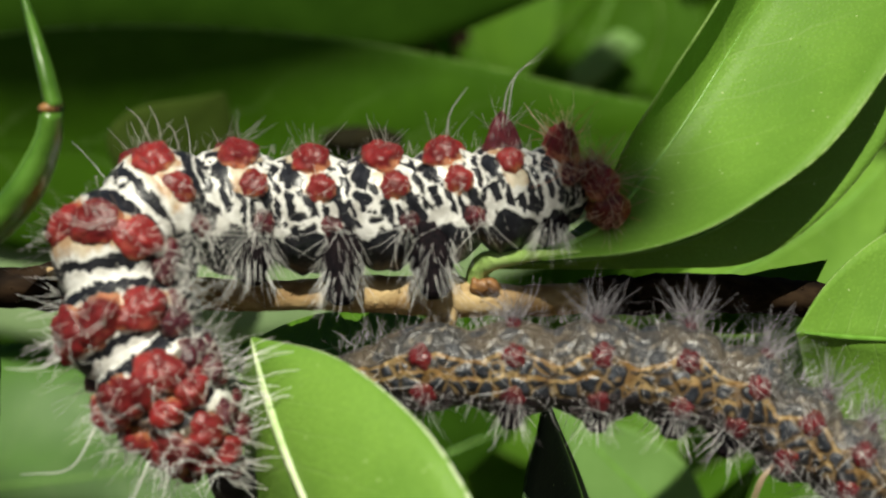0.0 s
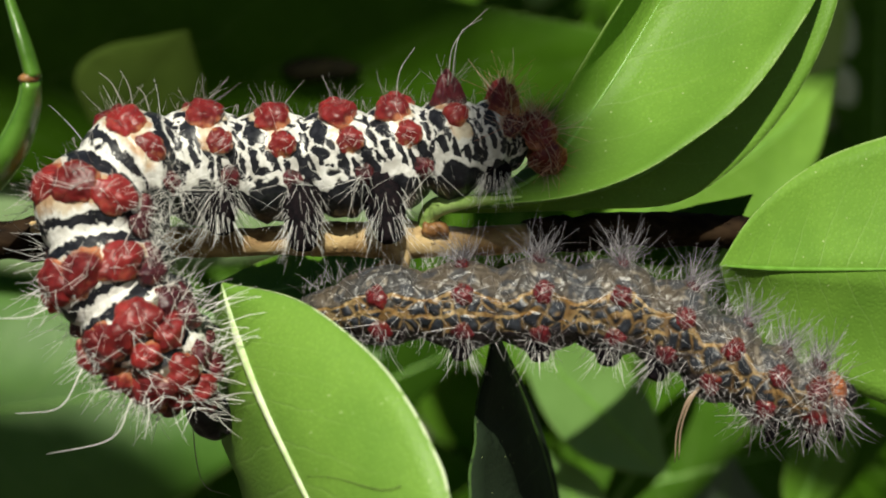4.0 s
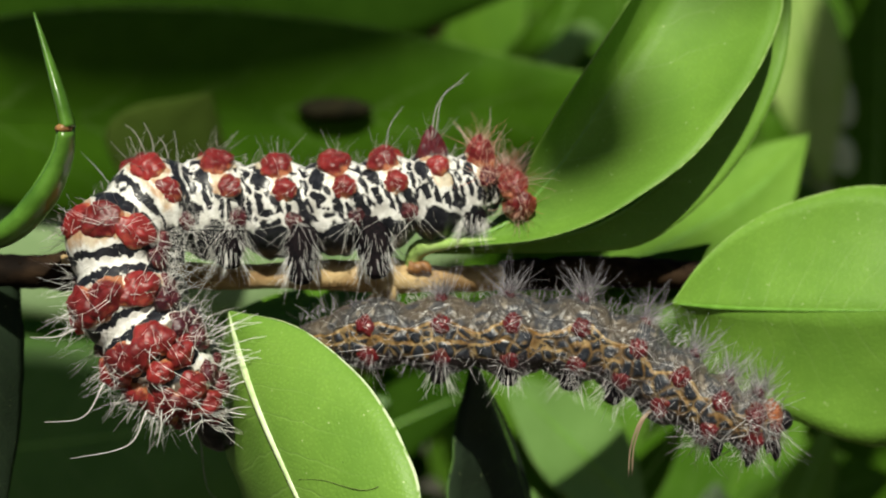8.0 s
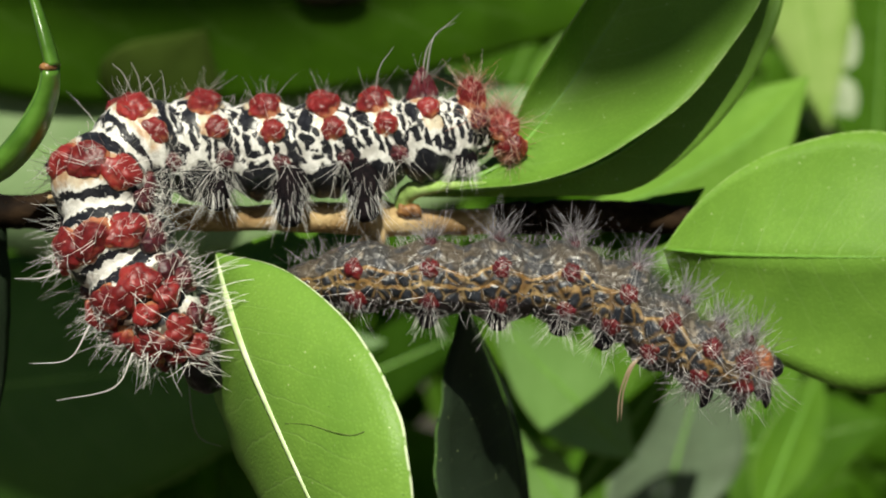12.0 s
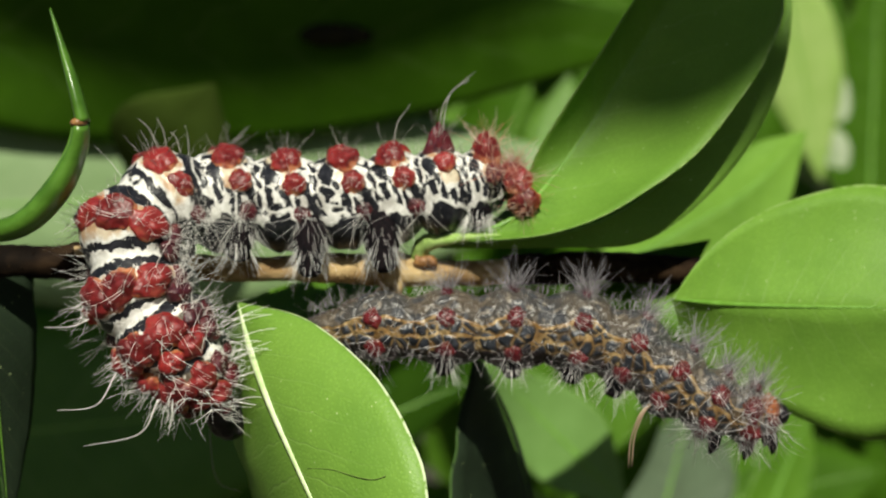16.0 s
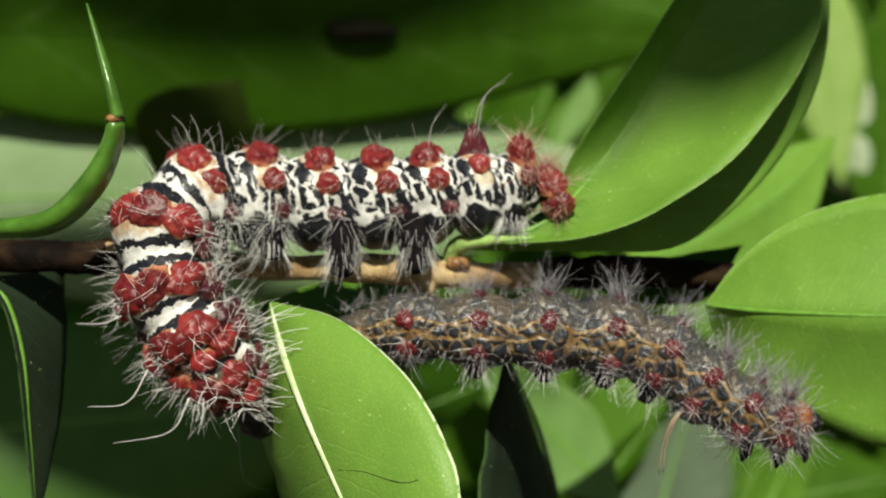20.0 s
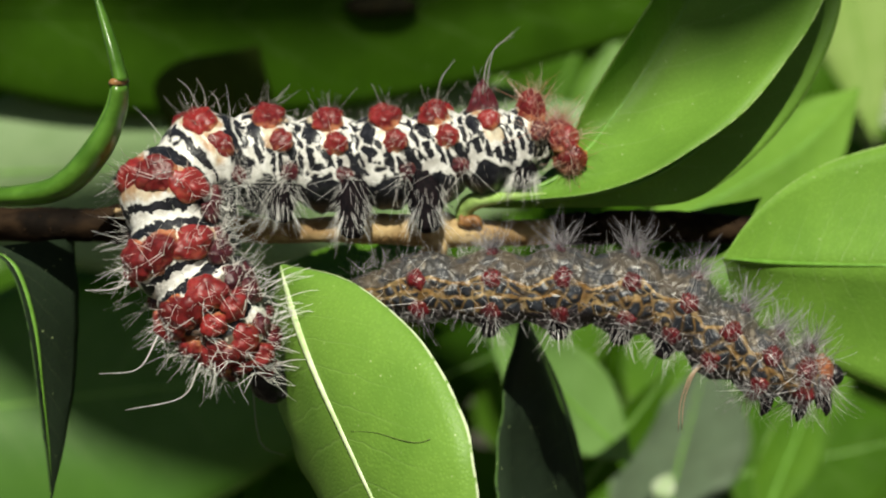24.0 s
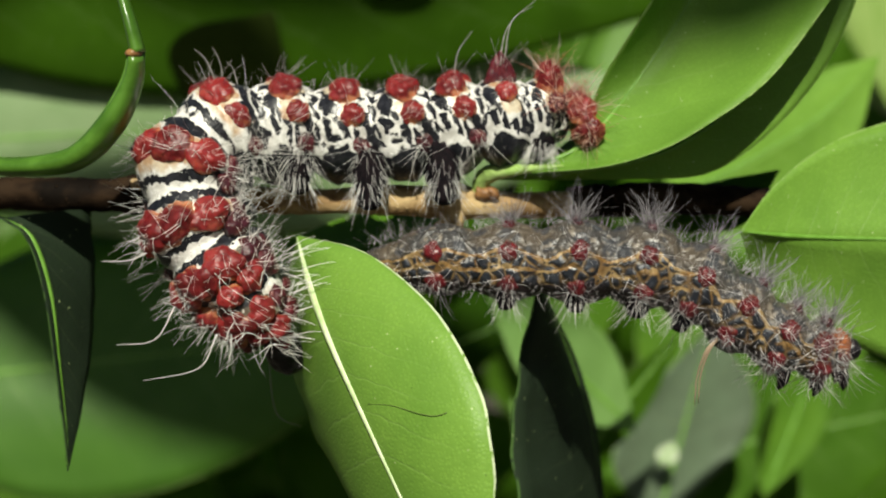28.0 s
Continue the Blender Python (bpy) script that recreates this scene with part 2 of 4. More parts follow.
def banded_skin():
    """Black and white caterpillar skin. UV: ring number and signed angle from the back, in turns."""
    n = Nodes("caterpillar_black_white")
    u, v = n.uv()
    o = n.obj()
    av = n.math("ABSOLUTE", v)
    p = n.vec(n.math("MULTIPLY", u, 6.9), n.math("MULTIPLY", v, 27.0), 0.0)

    def noisy(scale, amount, detail=2.0, shift=0.0):
        q = n.put("ShaderNodeVectorMath", {0: p, 1: (shift, shift * 0.7, shift)}, operation="ADD").outputs[0]
        return n.math("MULTIPLY", n.math("SUBTRACT", n.noise(q, scale, detail), 0.5), amount)

    # ring coordinate that leans tailward down the flank, torn a little
    av2 = n.math("ADD", av, noisy(0.55, 0.10, 3.0, 3.0))
    lean = n.math("ADD", n.math("MULTIPLY", n.math("SUBTRACT", av, 0.07), 1.2), noisy(0.5, 0.34, 3.0, 11.0))
    g = n.math("SUBTRACT", n.math("FRACT", n.math("ADD", n.math("ADD", u, lean), 0.5)), 0.5)

    def blot(g0, a0, sg, sa):
        x = n.math("DIVIDE", n.math("SUBTRACT", g, g0), sg)
        y = n.math("DIVIDE", n.math("SUBTRACT", av2, a0), sa)
        return n.math("SQRT", n.math("ADD", n.math("MULTIPLY", x, x), n.math("MULTIPLY", y, y)))

    near = None
    for b in ((0.32, 0.065, 0.11, 0.024), (0.36, 0.155, 0.11, 0.042), (-0.40, 0.18, 0.05, 0.04), (0.44, 0.25, 0.085, 0.033), (-0.37, 0.27, 0.04, 0.024),
              (0.18, 0.255, 0.05, 0.026), (0.20, 0.30, 0.06, 0.02), (0.01, 0.295, 0.055, 0.036), (-0.21, 0.19, 0.055, 0.036), (-0.22, 0.255, 0.07, 0.04),
              (-0.22, 0.315, 0.11, 0.03), (-0.27, 0.09, 0.045, 0.024), (-0.46, 0.10, 0.05, 0.03), (0.26, 0.215, 0.04, 0.02)):
        d = blot(*b)
        near = d if near is None else n.math("MINIMUM", near, d)
    near = n.math("ADD", near, noisy(1.1, 1.5, 4.0, 5.0))
    white = n.step(near, 1.14, 1.24)
    white = n.math("MULTIPLY", white, n.step(noisy(0.8, 1.0, 3.0, 21.0), 0.10, 0.13, 1.0, 0.0))
    # wavy white flank line over a black belly
    wave = n.math("SUBTRACT", 0.337, n.math("MULTIPLY", n.math("COSINE", n.math("MULTIPLY", n.math("SUBTRACT", g, 0.33), 6.283)), 0.026))
    off = n.math("SUBTRACT", av2, wave)
    white = n.math("MULTIPLY", white, n.step(off, -0.012, 0.0, 1.0, 0.0))
    line = n.step(n.math("ABSOLUTE", off), 0.014, 0.019, 1.0, 0.0)
    line = n.math("MULTIPLY", line, n.step(noisy(0.5, 1.0, 1.0, 31.0), -0.14, -0.11))
    white = n.math("MAXIMUM", white, line)
    # front rings: scalloped white edge round the warts, then black with a torn white stripe at the fold
    fu = n.math("SUBTRACT", n.math("FRACT", n.math("ADD", u, 0.5)), 0.5)
    fs = n.math("ADD", fu, noisy(0.75, 0.40, 4.0, 41.0))
    fa = n.math("ABSOLUTE", fs)
    edge = n.math("MULTIPLY", n.step(fs, -0.25, -0.24), n.step(fs, 0.275, 0.285, 1.0, 0.0))
    stripe = n.math("MAXIMUM", n.step(fs, 0.40, 0.41), n.step(fs, -0.44, -0.43, 1.0, 0.0))
    stripe = n.math("MULTIPLY", stripe, n.step(noisy(0.45, 1.0, 1.0, 58.0), -0.15, -0.12))
    bands = n.math("MULTIPLY", n.math("MAXIMUM", edge, stripe), n.step(av2, 0.30, 0.32, 1.0, 0.0))
    front = n.step(n.math("ADD", u, noisy(0.5, 0.4)), 6.55, 6.65)
    white = n.math("ADD", n.math("MULTIPLY", white, n.math("SUBTRACT", 1.0, front)), n.math("MULTIPLY", bands, front))

    neck = n.step(n.math("ADD", u, noisy(0.5, 1.2, 2.0, 71.0)), 9.7, 10.0)
    white = n.math("MULTIPLY", white, n.math("SUBTRACT", 1.0, n.math("MULTIPLY", neck, n.step(noisy(0.6, 1.0, 2.0, 81.0), 0.02, 0.06, 1.0, 0.0))))

    # cream ground round the warts
    def halo(a0, size, squash):
        du = n.math("MULTIPLY", g, 6.9 * squash)
        dv = n.math("MULTIPLY", n.math("SUBTRACT", av, a0), 27.0)
        d = n.math("SQRT", n.math("ADD", n.math("MULTIPLY", du, du), n.math("MULTIPLY", dv, dv)))
        return n.step(n.math("ADD", d, noisy(0.8, 1.4, 3.0, 61.0)), size * 0.82, size * 1.05, 1.0, 0.0)

    cream = n.math("MAXIMUM", halo(0.07, 2.1, 0.95), halo(0.19, 1.55, 1.0))
    cream = n.math("MULTIPLY", cream, n.math("SUBTRACT", 1.0, front))
    cream = n.math("MAXIMUM", cream, n.math("MULTIPLY", n.math("MULTIPLY", front, n.step(av2, 0.22, 0.26, 1.0, 0.0)), n.step(fa, 0.17, 0.25, 1.0, 0.0)))
    cream = n.math("MULTIPLY", cream, n.math("SUBTRACT", 1.0, n.math("MULTIPLY", neck, 0.75)))
    spot = n.noise(o, 1500, 2)
    grime = n.noise(o, 420, 3)
    black = n.mix(n.step(spot, 0.4, 0.7), (0.007, 0.008, 0.012), (0.022, 0.023, 0.03))
    wcol = n.mix(n.step(spot, 0.3, 0.7), (0.64, 0.63, 0.59), (0.81, 0.80, 0.78))
    wcol = n.mix(n.step(grime, 0.5, 0.68, 0.0, 0.6), wcol, (0.36, 0.34, 0.31))
    ccol = n.mix(n.step(grime, 0.4, 0.62), (0.62, 0.54, 0.40), (0.42, 0.25, 0.13))
    col = n.mix(white, black, wcol)
    col = n.mix(n.math("MULTIPLY", cream, 0.9), col, ccol)
    h = n.math("ADD", n.math("MULTIPLY", white, 0.5), n.math("MULTIPLY", spot, 0.5))
    return n.end(n.skin(col, 0.36, n.bump(h, 0.0002, 0.8), 0.5))


def netted_skin():
    """Grey caterpillar skin with an orange net on the flank. UV: ring number and signed angle from the back, in turns."""
    n = Nodes("caterpillar_grey_orange")
    u, v = n.uv()
    o = n.obj()
    av = n.math("ABSOLUTE", v)
    warp = n.put("ShaderNodeTexNoise", {"Vector": o, "Scale": 420.0, "Detail": 2.0}).outputs[1]
    warp = n.put("ShaderNodeVectorMath", {0: warp, 3: 0.0012}, operation="SCALE").outputs[0]
    warp = n.put("ShaderNodeVectorMath", {0: o, 1: warp}, operation="ADD").outputs[0]
    cells = n.voronoi(warp, 590, "DISTANCE_TO_EDGE")
    blot = n.noise(o, 500, 3)
    wide = n.noise(o, 190, 2)
    wob = n.math("MULTIPLY", n.math("SUBTRACT", n.noise(o, 330, 3), 0.5), 0.10)
    # the line along the back swings down between the warts
    swing = n.math("MULTIPLY", n.math("COSINE", n.math("MULTIPLY", u, 6.283)), 0.018)
    av2 = n.math("ADD", n.math("ADD", av, wob), swing)
    band = n.math("MULTIPLY", n.step(av2, 0.17, 0.185), n.step(av2, 0.31, 0.345, 1.0, 0.0))
    net = n.math("MULTIPLY", n.step(n.math("ADD", cells, n.math("MULTIPLY", n.math("SUBTRACT", n.noise(o, 620, 4), 0.5), 0.42)), 0.03, 0.08, 1.0, 0.0), band)
    l1 = n.step(n.math("ABSOLUTE", n.math("SUBTRACT", av2, 0.185)), 0.005, 0.011, 1.0, 0.0)
    l2 = n.step(n.math("ABSOLUTE", n.math("SUBTRACT", av2, 0.255)), 0.006, 0.012, 1.0, 0.0)
    line = n.math("MAXIMUM", l1, n.math("MULTIPLY", l2, n.step(n.noise(o, 260, 2), 0.40, 0.5)))
    # dark beads between the meshes, smoky brown back, black belly
    bead = n.mix(n.step(blot, 0.4, 0.6), (0.016, 0.019, 0.026), (0.040, 0.045, 0.058))
    gap = n.mix(n.step(wide, 0.4, 0.6), (0.058, 0.040, 0.025), (0.03, 0.026, 0.024))
    flank = n.mix(n.step(cells, 0.10, 0.17), gap, bead)
    smoke = n.mix(n.step(wide, 0.35, 0.65), (0.092, 0.074, 0.056), (0.050, 0.048, 0.048))
    spots = n.step(n.voronoi(warp, 480), 0.34, 0.52, 1.0, 0.0)
    smoke = n.mix(n.math("MULTIPLY", spots, 0.75), smoke, (0.042, 0.046, 0.056))
    smoke = n.mix(n.step(n.noise(o, 900, 3), 0.56, 0.68, 0.0, 0.6), smoke, (0.30, 0.26, 0.21))
    col = n.mix(n.step(av2, 0.16, 0.185), smoke, flank)
    col = n.mix(n.step(av2, 0.29, 0.34), col, (0.016, 0.011, 0.013))
    orange = n.mix(n.step(blot, 0.35, 0.65), (0.22, 0.115, 0.032), (0.40, 0.28, 0.13))
    col = n.mix(n.math("MULTIPLY", net, n.step(wide, 0.38, 0.62, 0.25, 0.72)), col, orange)
    col = n.mix(n.math("MULTIPLY", line, n.math("MULTIPLY", n.step(av2, 0.30, 0.33, 1.0, 0.0), 0.85)), col, orange)
    h = n.math("ADD", n.step(cells, 0.0, 0.3), n.math("MULTIPLY", n.noise(o, 1700, 3), 0.8))
    return n.end(n.skin(col, n.math("ADD", 0.2, n.math("MULTIPLY", blot, 0.3)), n.bump(h, 0.00022, 0.9), 0.5))


def wart_material(name, a, b, foot, shine=0.26):
    """Smooth swollen skin; foot: the colour round its base, which fades into the body."""
    n = Nodes(name)
    o = n.obj()
    f = n.noise(o, 900, 3)
    g = n.math("ADD", n.math("MULTIPLY", n.random(), 0.3), n.math("MULTIPLY", n.noise(o, 420, 2), 0.7))
    col = n.mix(n.step(g, 0.25, 0.75), a, b)
    pale = n.math("MULTIPLY", n.step(n.noise(o, 620, 3, 0.6), 0.55, 0.72), 0.3)
    col = n.mix(pale, col, n.mix(0.5, b, (0.62, 0.30, 0.18)))
    z = n.put("ShaderNodeSeparateXYZ", {0: o}).outputs[2]
    z = n.math("ADD", z, n.math("MULTIPLY", n.math("SUBTRACT", n.noise(o, 700, 3), 0.5), 0.0022))
    col = n.mix(n.step(z, -0.0001, 0.0006, 0.9, 0.0), col, foot)
    col = n.mix(n.step(n.noise(o, 1300, 3), 0.5, 0.7, 0.0, 0.35), col, n.mix(0.6, a, (0.02, 0.003, 0.004)))
    return n.end(n.skin(col, n.math("ADD", shine, n.math("MULTIPLY", f, 0.3)), n.bump(n.noise(o, 1100, 3), 0.00016), 0.4, **{"Subsurface Weight": 0.5, "Subsurface Radius": (0.0006, 0.0002, 0.0001), "Subsurface Scale": 1.0}))


SKIN_A = banded_skin()
SKIN_B = netted_skin()
WART = wart_material("wart_red", (0.10, 0.007, 0.009), (0.30, 0.026, 0.027), (0.46, 0.20, 0.10))
WART_DARK = wart_material("wart_maroon", (0.045, 0.007, 0.013), (0.12, 0.014, 0.022), (0.05, 0.03, 0.03))
WART_B = wart_material("wart_dull_red", (0.13, 0.009, 0.013), (0.07, 0.009, 0.014), (0.11, 0.05, 0.03), 0.16)


def hair_material(name, a, b, trans=0.3):
    n = Nodes(name)
    f = n.put("ShaderNodeNewGeometry").outputs["Random Per Island"]
    col = n.mix(f, a, b)
    s = n.skin(col, 0.26, None, 0.8)
    t = n.put("ShaderNodeBsdfTranslucent", {"Color": col})
    return n.end(n.put("ShaderNodeMixShader", {0: trans, 1: s.outputs[0], 2: t.outputs[0]}))


HAIR = hair_material("bristle_white", (0.98, 0.97, 0.95), (0.86, 0.84, 0.80), 0.25)
HAIR_MIX = hair_material("bristle_mixed", (0.8, 0.77, 0.7), (0.03, 0.025, 0.025))
HAIR_GREY = hair_material("bristle_grey", (0.66, 0.62, 0.66), (0.06, 0.055, 0.07))
HAIR_DULL = hair_material("bristle_dull", (0.98, 0.97, 0.97), (0.12, 0.08, 0.09), 0.25)
HAIR_RED = hair_material("bristle_orange", (0.92, 0.80, 0.70), (0.60, 0.18, 0.09), 0.3)
THREAD = hair_material("thread_brown", (0.55, 0.42, 0.3), (0.3, 0.18, 0.11))
DARK = plain_material("black_cuticle", (0.006, 0.006, 0.008), (0.014, 0.011, 0.014), 900, 0.3, 0.0001, spec=0.3)
LEGS = plain_material("leg_dark_purple", (0.005, 0.0045, 0.006), (0.012, 0.008, 0.010), 1400, 0.7, 0.0002, spec=0.05)
CLAW = plain_material("horn_orange", (0.36, 0.12, 0.04), (0.2, 0.05, 0.025), 900, 0.4, 0.0001)

# ---- mesh helpers; plan units are millimetres ----
MM = 0.001


def part(name, data, material, parent, label="", m=None):
    me = data
    if isinstance(data, bmesh.types.BMesh):
        me = bpy.data.meshes.new(name)
        data.to_mesh(me)
        data.free()
        for p in me.polygons:
            p.use_smooth = True
    if not me.materials:
        me.materials.append(material)
    ob = new(name, me)
    ob.parent = parent
    if m is not None:
        ob.matrix_basis = m
    return tagged(ob, label)


def thing(name, at, label, category, group="", kind=""):
    ob = new(name)
    ob.empty_display_size = 0.003
    ob.location = Vector(at) * MM
    return tagged(ob, label, category, group, kind)


def spline(pts, n):
    """n + 1 points along a smooth curve through pts."""
    p = [Vector(q) for q in pts]
    p = [2 * p[0] - p[1]] + p + [2 * p[-1] - p[-2]]
    k, out = len(p) - 3, []
    for i in range(n + 1):
        x = i / n * k
        j = min(int(x), k - 1)
        t = x - j
        a, b, c, d = p[j:j + 4]
        out.append(0.5 * (2 * b + (c - a) * t + (2 * a - 5 * b + 4 * c - d) * t * t + (3 * b - a - 3 * c + d) * t ** 3))
    return out


def scalar(vals, n):
    return [v.x for v in spline([(a, 0, 0) for a in vals], n)]


def tube(bm, path, radii, sides=12, flat=None, cap=True, rough=0.0):
    """A round or flattened tube along path (mm), closed at its ends."""
    rings, up = [], Vector((0, 1, 0))
    for i, c in enumerate(path):
        t = (path[min(i + 1, len(path) - 1)] - path[max(i - 1, 0)]).normalized()
        a = (up - t * up.dot(t)).normalized()
        b = t.cross(a)
        ring = []
        for s in range(sides):
            w = 2 * math.pi * s / sides
            k = radii[i] * (1 + rough * (noise.noise(c * 0.7 + Vector((s * 0.9, 0, 0)))))
            ring.append(bm.verts.new((c + a * math.cos(w) * k * (flat or 1) + b * math.sin(w) * k) * MM))
        rings.append(ring)
    for r0, r1 in zip(rings, rings[1:]):
        for s in range(sides):
            bm.faces.new((r0[s], r0[(s + 1) % sides], r1[(s + 1) % sides], r1[s]))
    if cap:
        bm.faces.new(rings[0][::-1])
        bm.faces.new(rings[-1])
    return rings


def blade_mesh(mid, left, right, bulge=0.0, thick=0.28, n=36, m=7, ruffle=0.0, seed=0):
    """A leaf blade between two edge curves, joined along its midrib, with real thickness."""
    M, L, R = spline(mid, n), spline(left, n), spline(right, n)
    rows = []
    for i in range(n + 1):
        t = (M[min(i + 1, n)] - M[max(i - 1, 0)]).normalized()
        row = []
        for j in range(-m, m + 1):
            s = abs(j) / m
            e = L[i] if j < 0 else R[i]
            across = e - M[i]
            nor = across.cross(t) if j < 0 else t.cross(across)
            width = across.length
            nor = nor.normalized() if nor.length > 1e-6 else Vector((0, -1, 0))
            p = M[i] + across * s + nor * bulge * 4 * s * (1 - s) * width
            p += nor * ruffle * width * s * s * noise.noise(Vector((i * 0.22, j * 0.3, seed * 3.7)))
            row.append((p, nor, i / n, j / m))
        rows.append(row)
    bm = bmesh.new()
    uvl = bm.loops.layers.uv.new("UVMap")
    uvs, sheets = {}, []
    for side in (0, 1):
        grid = []
        for row in rows:
            g = []
            mid_n = (row[m - 1][1] + row[m + 1][1]).normalized() if (row[m - 1][1] + row[m + 1][1]).length > 1e-6 else row[m + 1][1]
            for j, (p, nor, u, v) in enumerate(row):
                nn = mid_n if j == m else nor
                edge = abs(v) ** 6
                w = bm.verts.new((p - nn * thick * (0.5 - side) * (-1) * (1 - 0.45 * edge)) * MM)
                uvs[w] = (u, v)
                g.append(w)
            grid.append(g)
        sheets.append(grid)
    k = 2 * m
    for i in range(n):
        for j in range(k):
            for side, g in enumerate(sheets):
                q = (g[i][j], g[i][j + 1], g[i + 1][j + 1], g[i + 1][j])
                bm.faces.new(q if side else q[::-1])
        for j in (0, k):
            a, b = sheets
            q = (a[i][j], a[i + 1][j], b[i + 1][j], b[i][j])
            bm.faces.new(q if j else q[::-1])
    for f in bm.faces:
        for lp in f.loops:
            lp[uvl].uv = uvs[lp.vert]
    return bm, M


def local(bm, at):
    bmesh.ops.translate(bm, verts=bm.verts, vec=-Vector(at) * MM)
    return bm


def leaf(name, mid, left, right, material, label, rib=0.5, rib_material=None, bulge=0.06, group="", petiole=None, ruffle=0.05, seed=0, kind="", petiole_material=None, petiole_radius=0.6):
    base = mid[0]
    ob = thing(name, base, label, "leaf", group, kind)
    bm, M = blade_mesh(mid, left, right, bulge, ruffle=ruffle, seed=seed)
    part("blade", local(bm, base), material, ob)
    if rib:
        bm = bmesh.new()
        tube(bm, M[:-1], [rib * (0.3 + 0.7 * min(1.0, 5 * i / len(M))) * (1.0 - 0.8 * i / len(M)) for i in range(len(M) - 1)], 8)
        part("midrib", local(bm, base), rib_material or MIDRIB, ob, "pale raised midrib")
    if petiole:
        bm = bmesh.new()
        pts = spline(petiole, 10)
        tube(bm, pts, [petiole_radius * (0.12 + 0.88 * min(1.0, i / 5)) for i in range(11)], 10)
        part("petiole", local(bm, base), petiole_material or MIDRIB_GREEN, ob)
    return ob


# ---- ground ----
bm = bmesh.new()
bmesh.ops.create_grid(bm, x_segments=40, y_segments=40, size=60.0)
for v in bm.verts:
    v.co.z = -0.9 + 0.02 * noise.noise(v.co * 0.8)
g = part("ground", bm, SOIL, None)
tagged(g, "dark bare soil under the shrub", "ground", "", "structure")

# ---- twigs ----
def make_twig():
    pts = [(-70.7, 2, -0.7), (-56.8, 1, -0.7), (-48.5, 0, -0.9), (-39.8, 0, -1.1), (-30.4, 0, -1.7), (-21, 0, -2.2), (-11, 0, -2.2), (-2.3, 0, -2.6), (6.5, 1, -3.2), (14.7, 3, -2.8), (25.3, 6, -2.8), (39, 12, -4.2), (58.2, 22, -7.4)]
    base = pts[0]
    ob = thing("twig", base, "brown woody twig with pale knobs and dry bark", "twig")
    n = 120
    path = spline(pts, n)
    rad = scalar([2.1, 2.0, 1.95, 2.0, 1.7, 1.5, 1.55, 1.75, 1.5, 1.5, 1.5, 1.4, 1.2], n)
    for i, c in enumerate(path):
        for at, w, h in (((-39.4, 0, -0.9), 1.5, 0.4), ((-2.6, 0, -2.6), 2.4, 0.45), ((-9.6, 0, -1.9), 2.5, 0.18)):
            rad[i] += h * math.exp(-((c.x - at[0]) / w) ** 2)
    bm = bmesh.new()
    # the left length gets dark bark in place of the shade on it
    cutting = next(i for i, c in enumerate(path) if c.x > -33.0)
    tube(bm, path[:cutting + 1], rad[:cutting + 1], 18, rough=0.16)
    part("old_wood", local(bm, base), BARK_DARK, ob, "left end of the twig, shade put into its dark bark")
    bm = bmesh.new()
    # past the bud the big leaf's shadow is put into dark bark
    far = next(i for i, c in enumerate(path) if c.x > 11.0)
    tube(bm, path[cutting:far + 1], rad[cutting:far + 1], 18, rough=0.2)
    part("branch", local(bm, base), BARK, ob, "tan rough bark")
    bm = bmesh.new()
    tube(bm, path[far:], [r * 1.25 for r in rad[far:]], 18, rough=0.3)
    part("far_wood", local(bm, base), BARK_DARK, ob, "rough bark past the bud, the leaf's shadow put into its dark colour")
    bm = bmesh.new()
    fork = spline([(-2.6, 0, -2.9), (-2.4, -1, -4.9), (-4.3, 0.5, -7), (-5.2, 1, -8.6), (-1.6, 1.8, -9.8), (7.8, 1.8, -10.2), (19.8, 1.8, -11.2), (27.2, 1, -14)], 50)
    tube(bm, fork, [1.5 - 0.6 * i / 50 for i in range(51)], 14, rough=0.12)
    part("side_branch", local(bm, base), BARK, ob)
    bm = bmesh.new()
    for k, (dx, dz, s) in enumerate(((0, 0, 1.05), (0.9, 0.1, 0.85), (-0.6, 0.25, 0.6))):
        c = Vector((1.5, -1.6, -1.7)) + Vector((dx, -0.1 * k, dz))
        mat = Matrix.Translation(c * MM) @ Euler((0.3 * k, 0.5 * k, 0.2)).to_matrix().to_4x4() @ Matrix.Diagonal((1.1 * s * MM, 0.8 * s * MM, 0.75 * s * MM, 1))
        bmesh.ops.create_icosphere(bm, subdivisions=2, radius=1, matrix=mat)
    for v in bm.verts:
        v.co += v.normal * 0.0003 * noise.noise(v.co * 1100)
    part("bud", local(bm, base), BUD, ob, "orange-brown scaly bud")
    bm = bmesh.new()
    bmesh.ops.create_icosphere(bm, subdivisions=3, radius=1, matrix=Matrix.Translation(Vector((-39.2, -0.7, -0.6)) * MM) @ Matrix.Diagonal((2.4 * MM, 1.5 * MM, 1.55 * MM, 1)))
    for v in bm.verts:
        v.co += v.normal * 0.0002 * noise.noise(v.co * 1300)
    part("knob", local(bm, base), BARK, ob, "pale tan bark knob")
    return ob


make_twig()

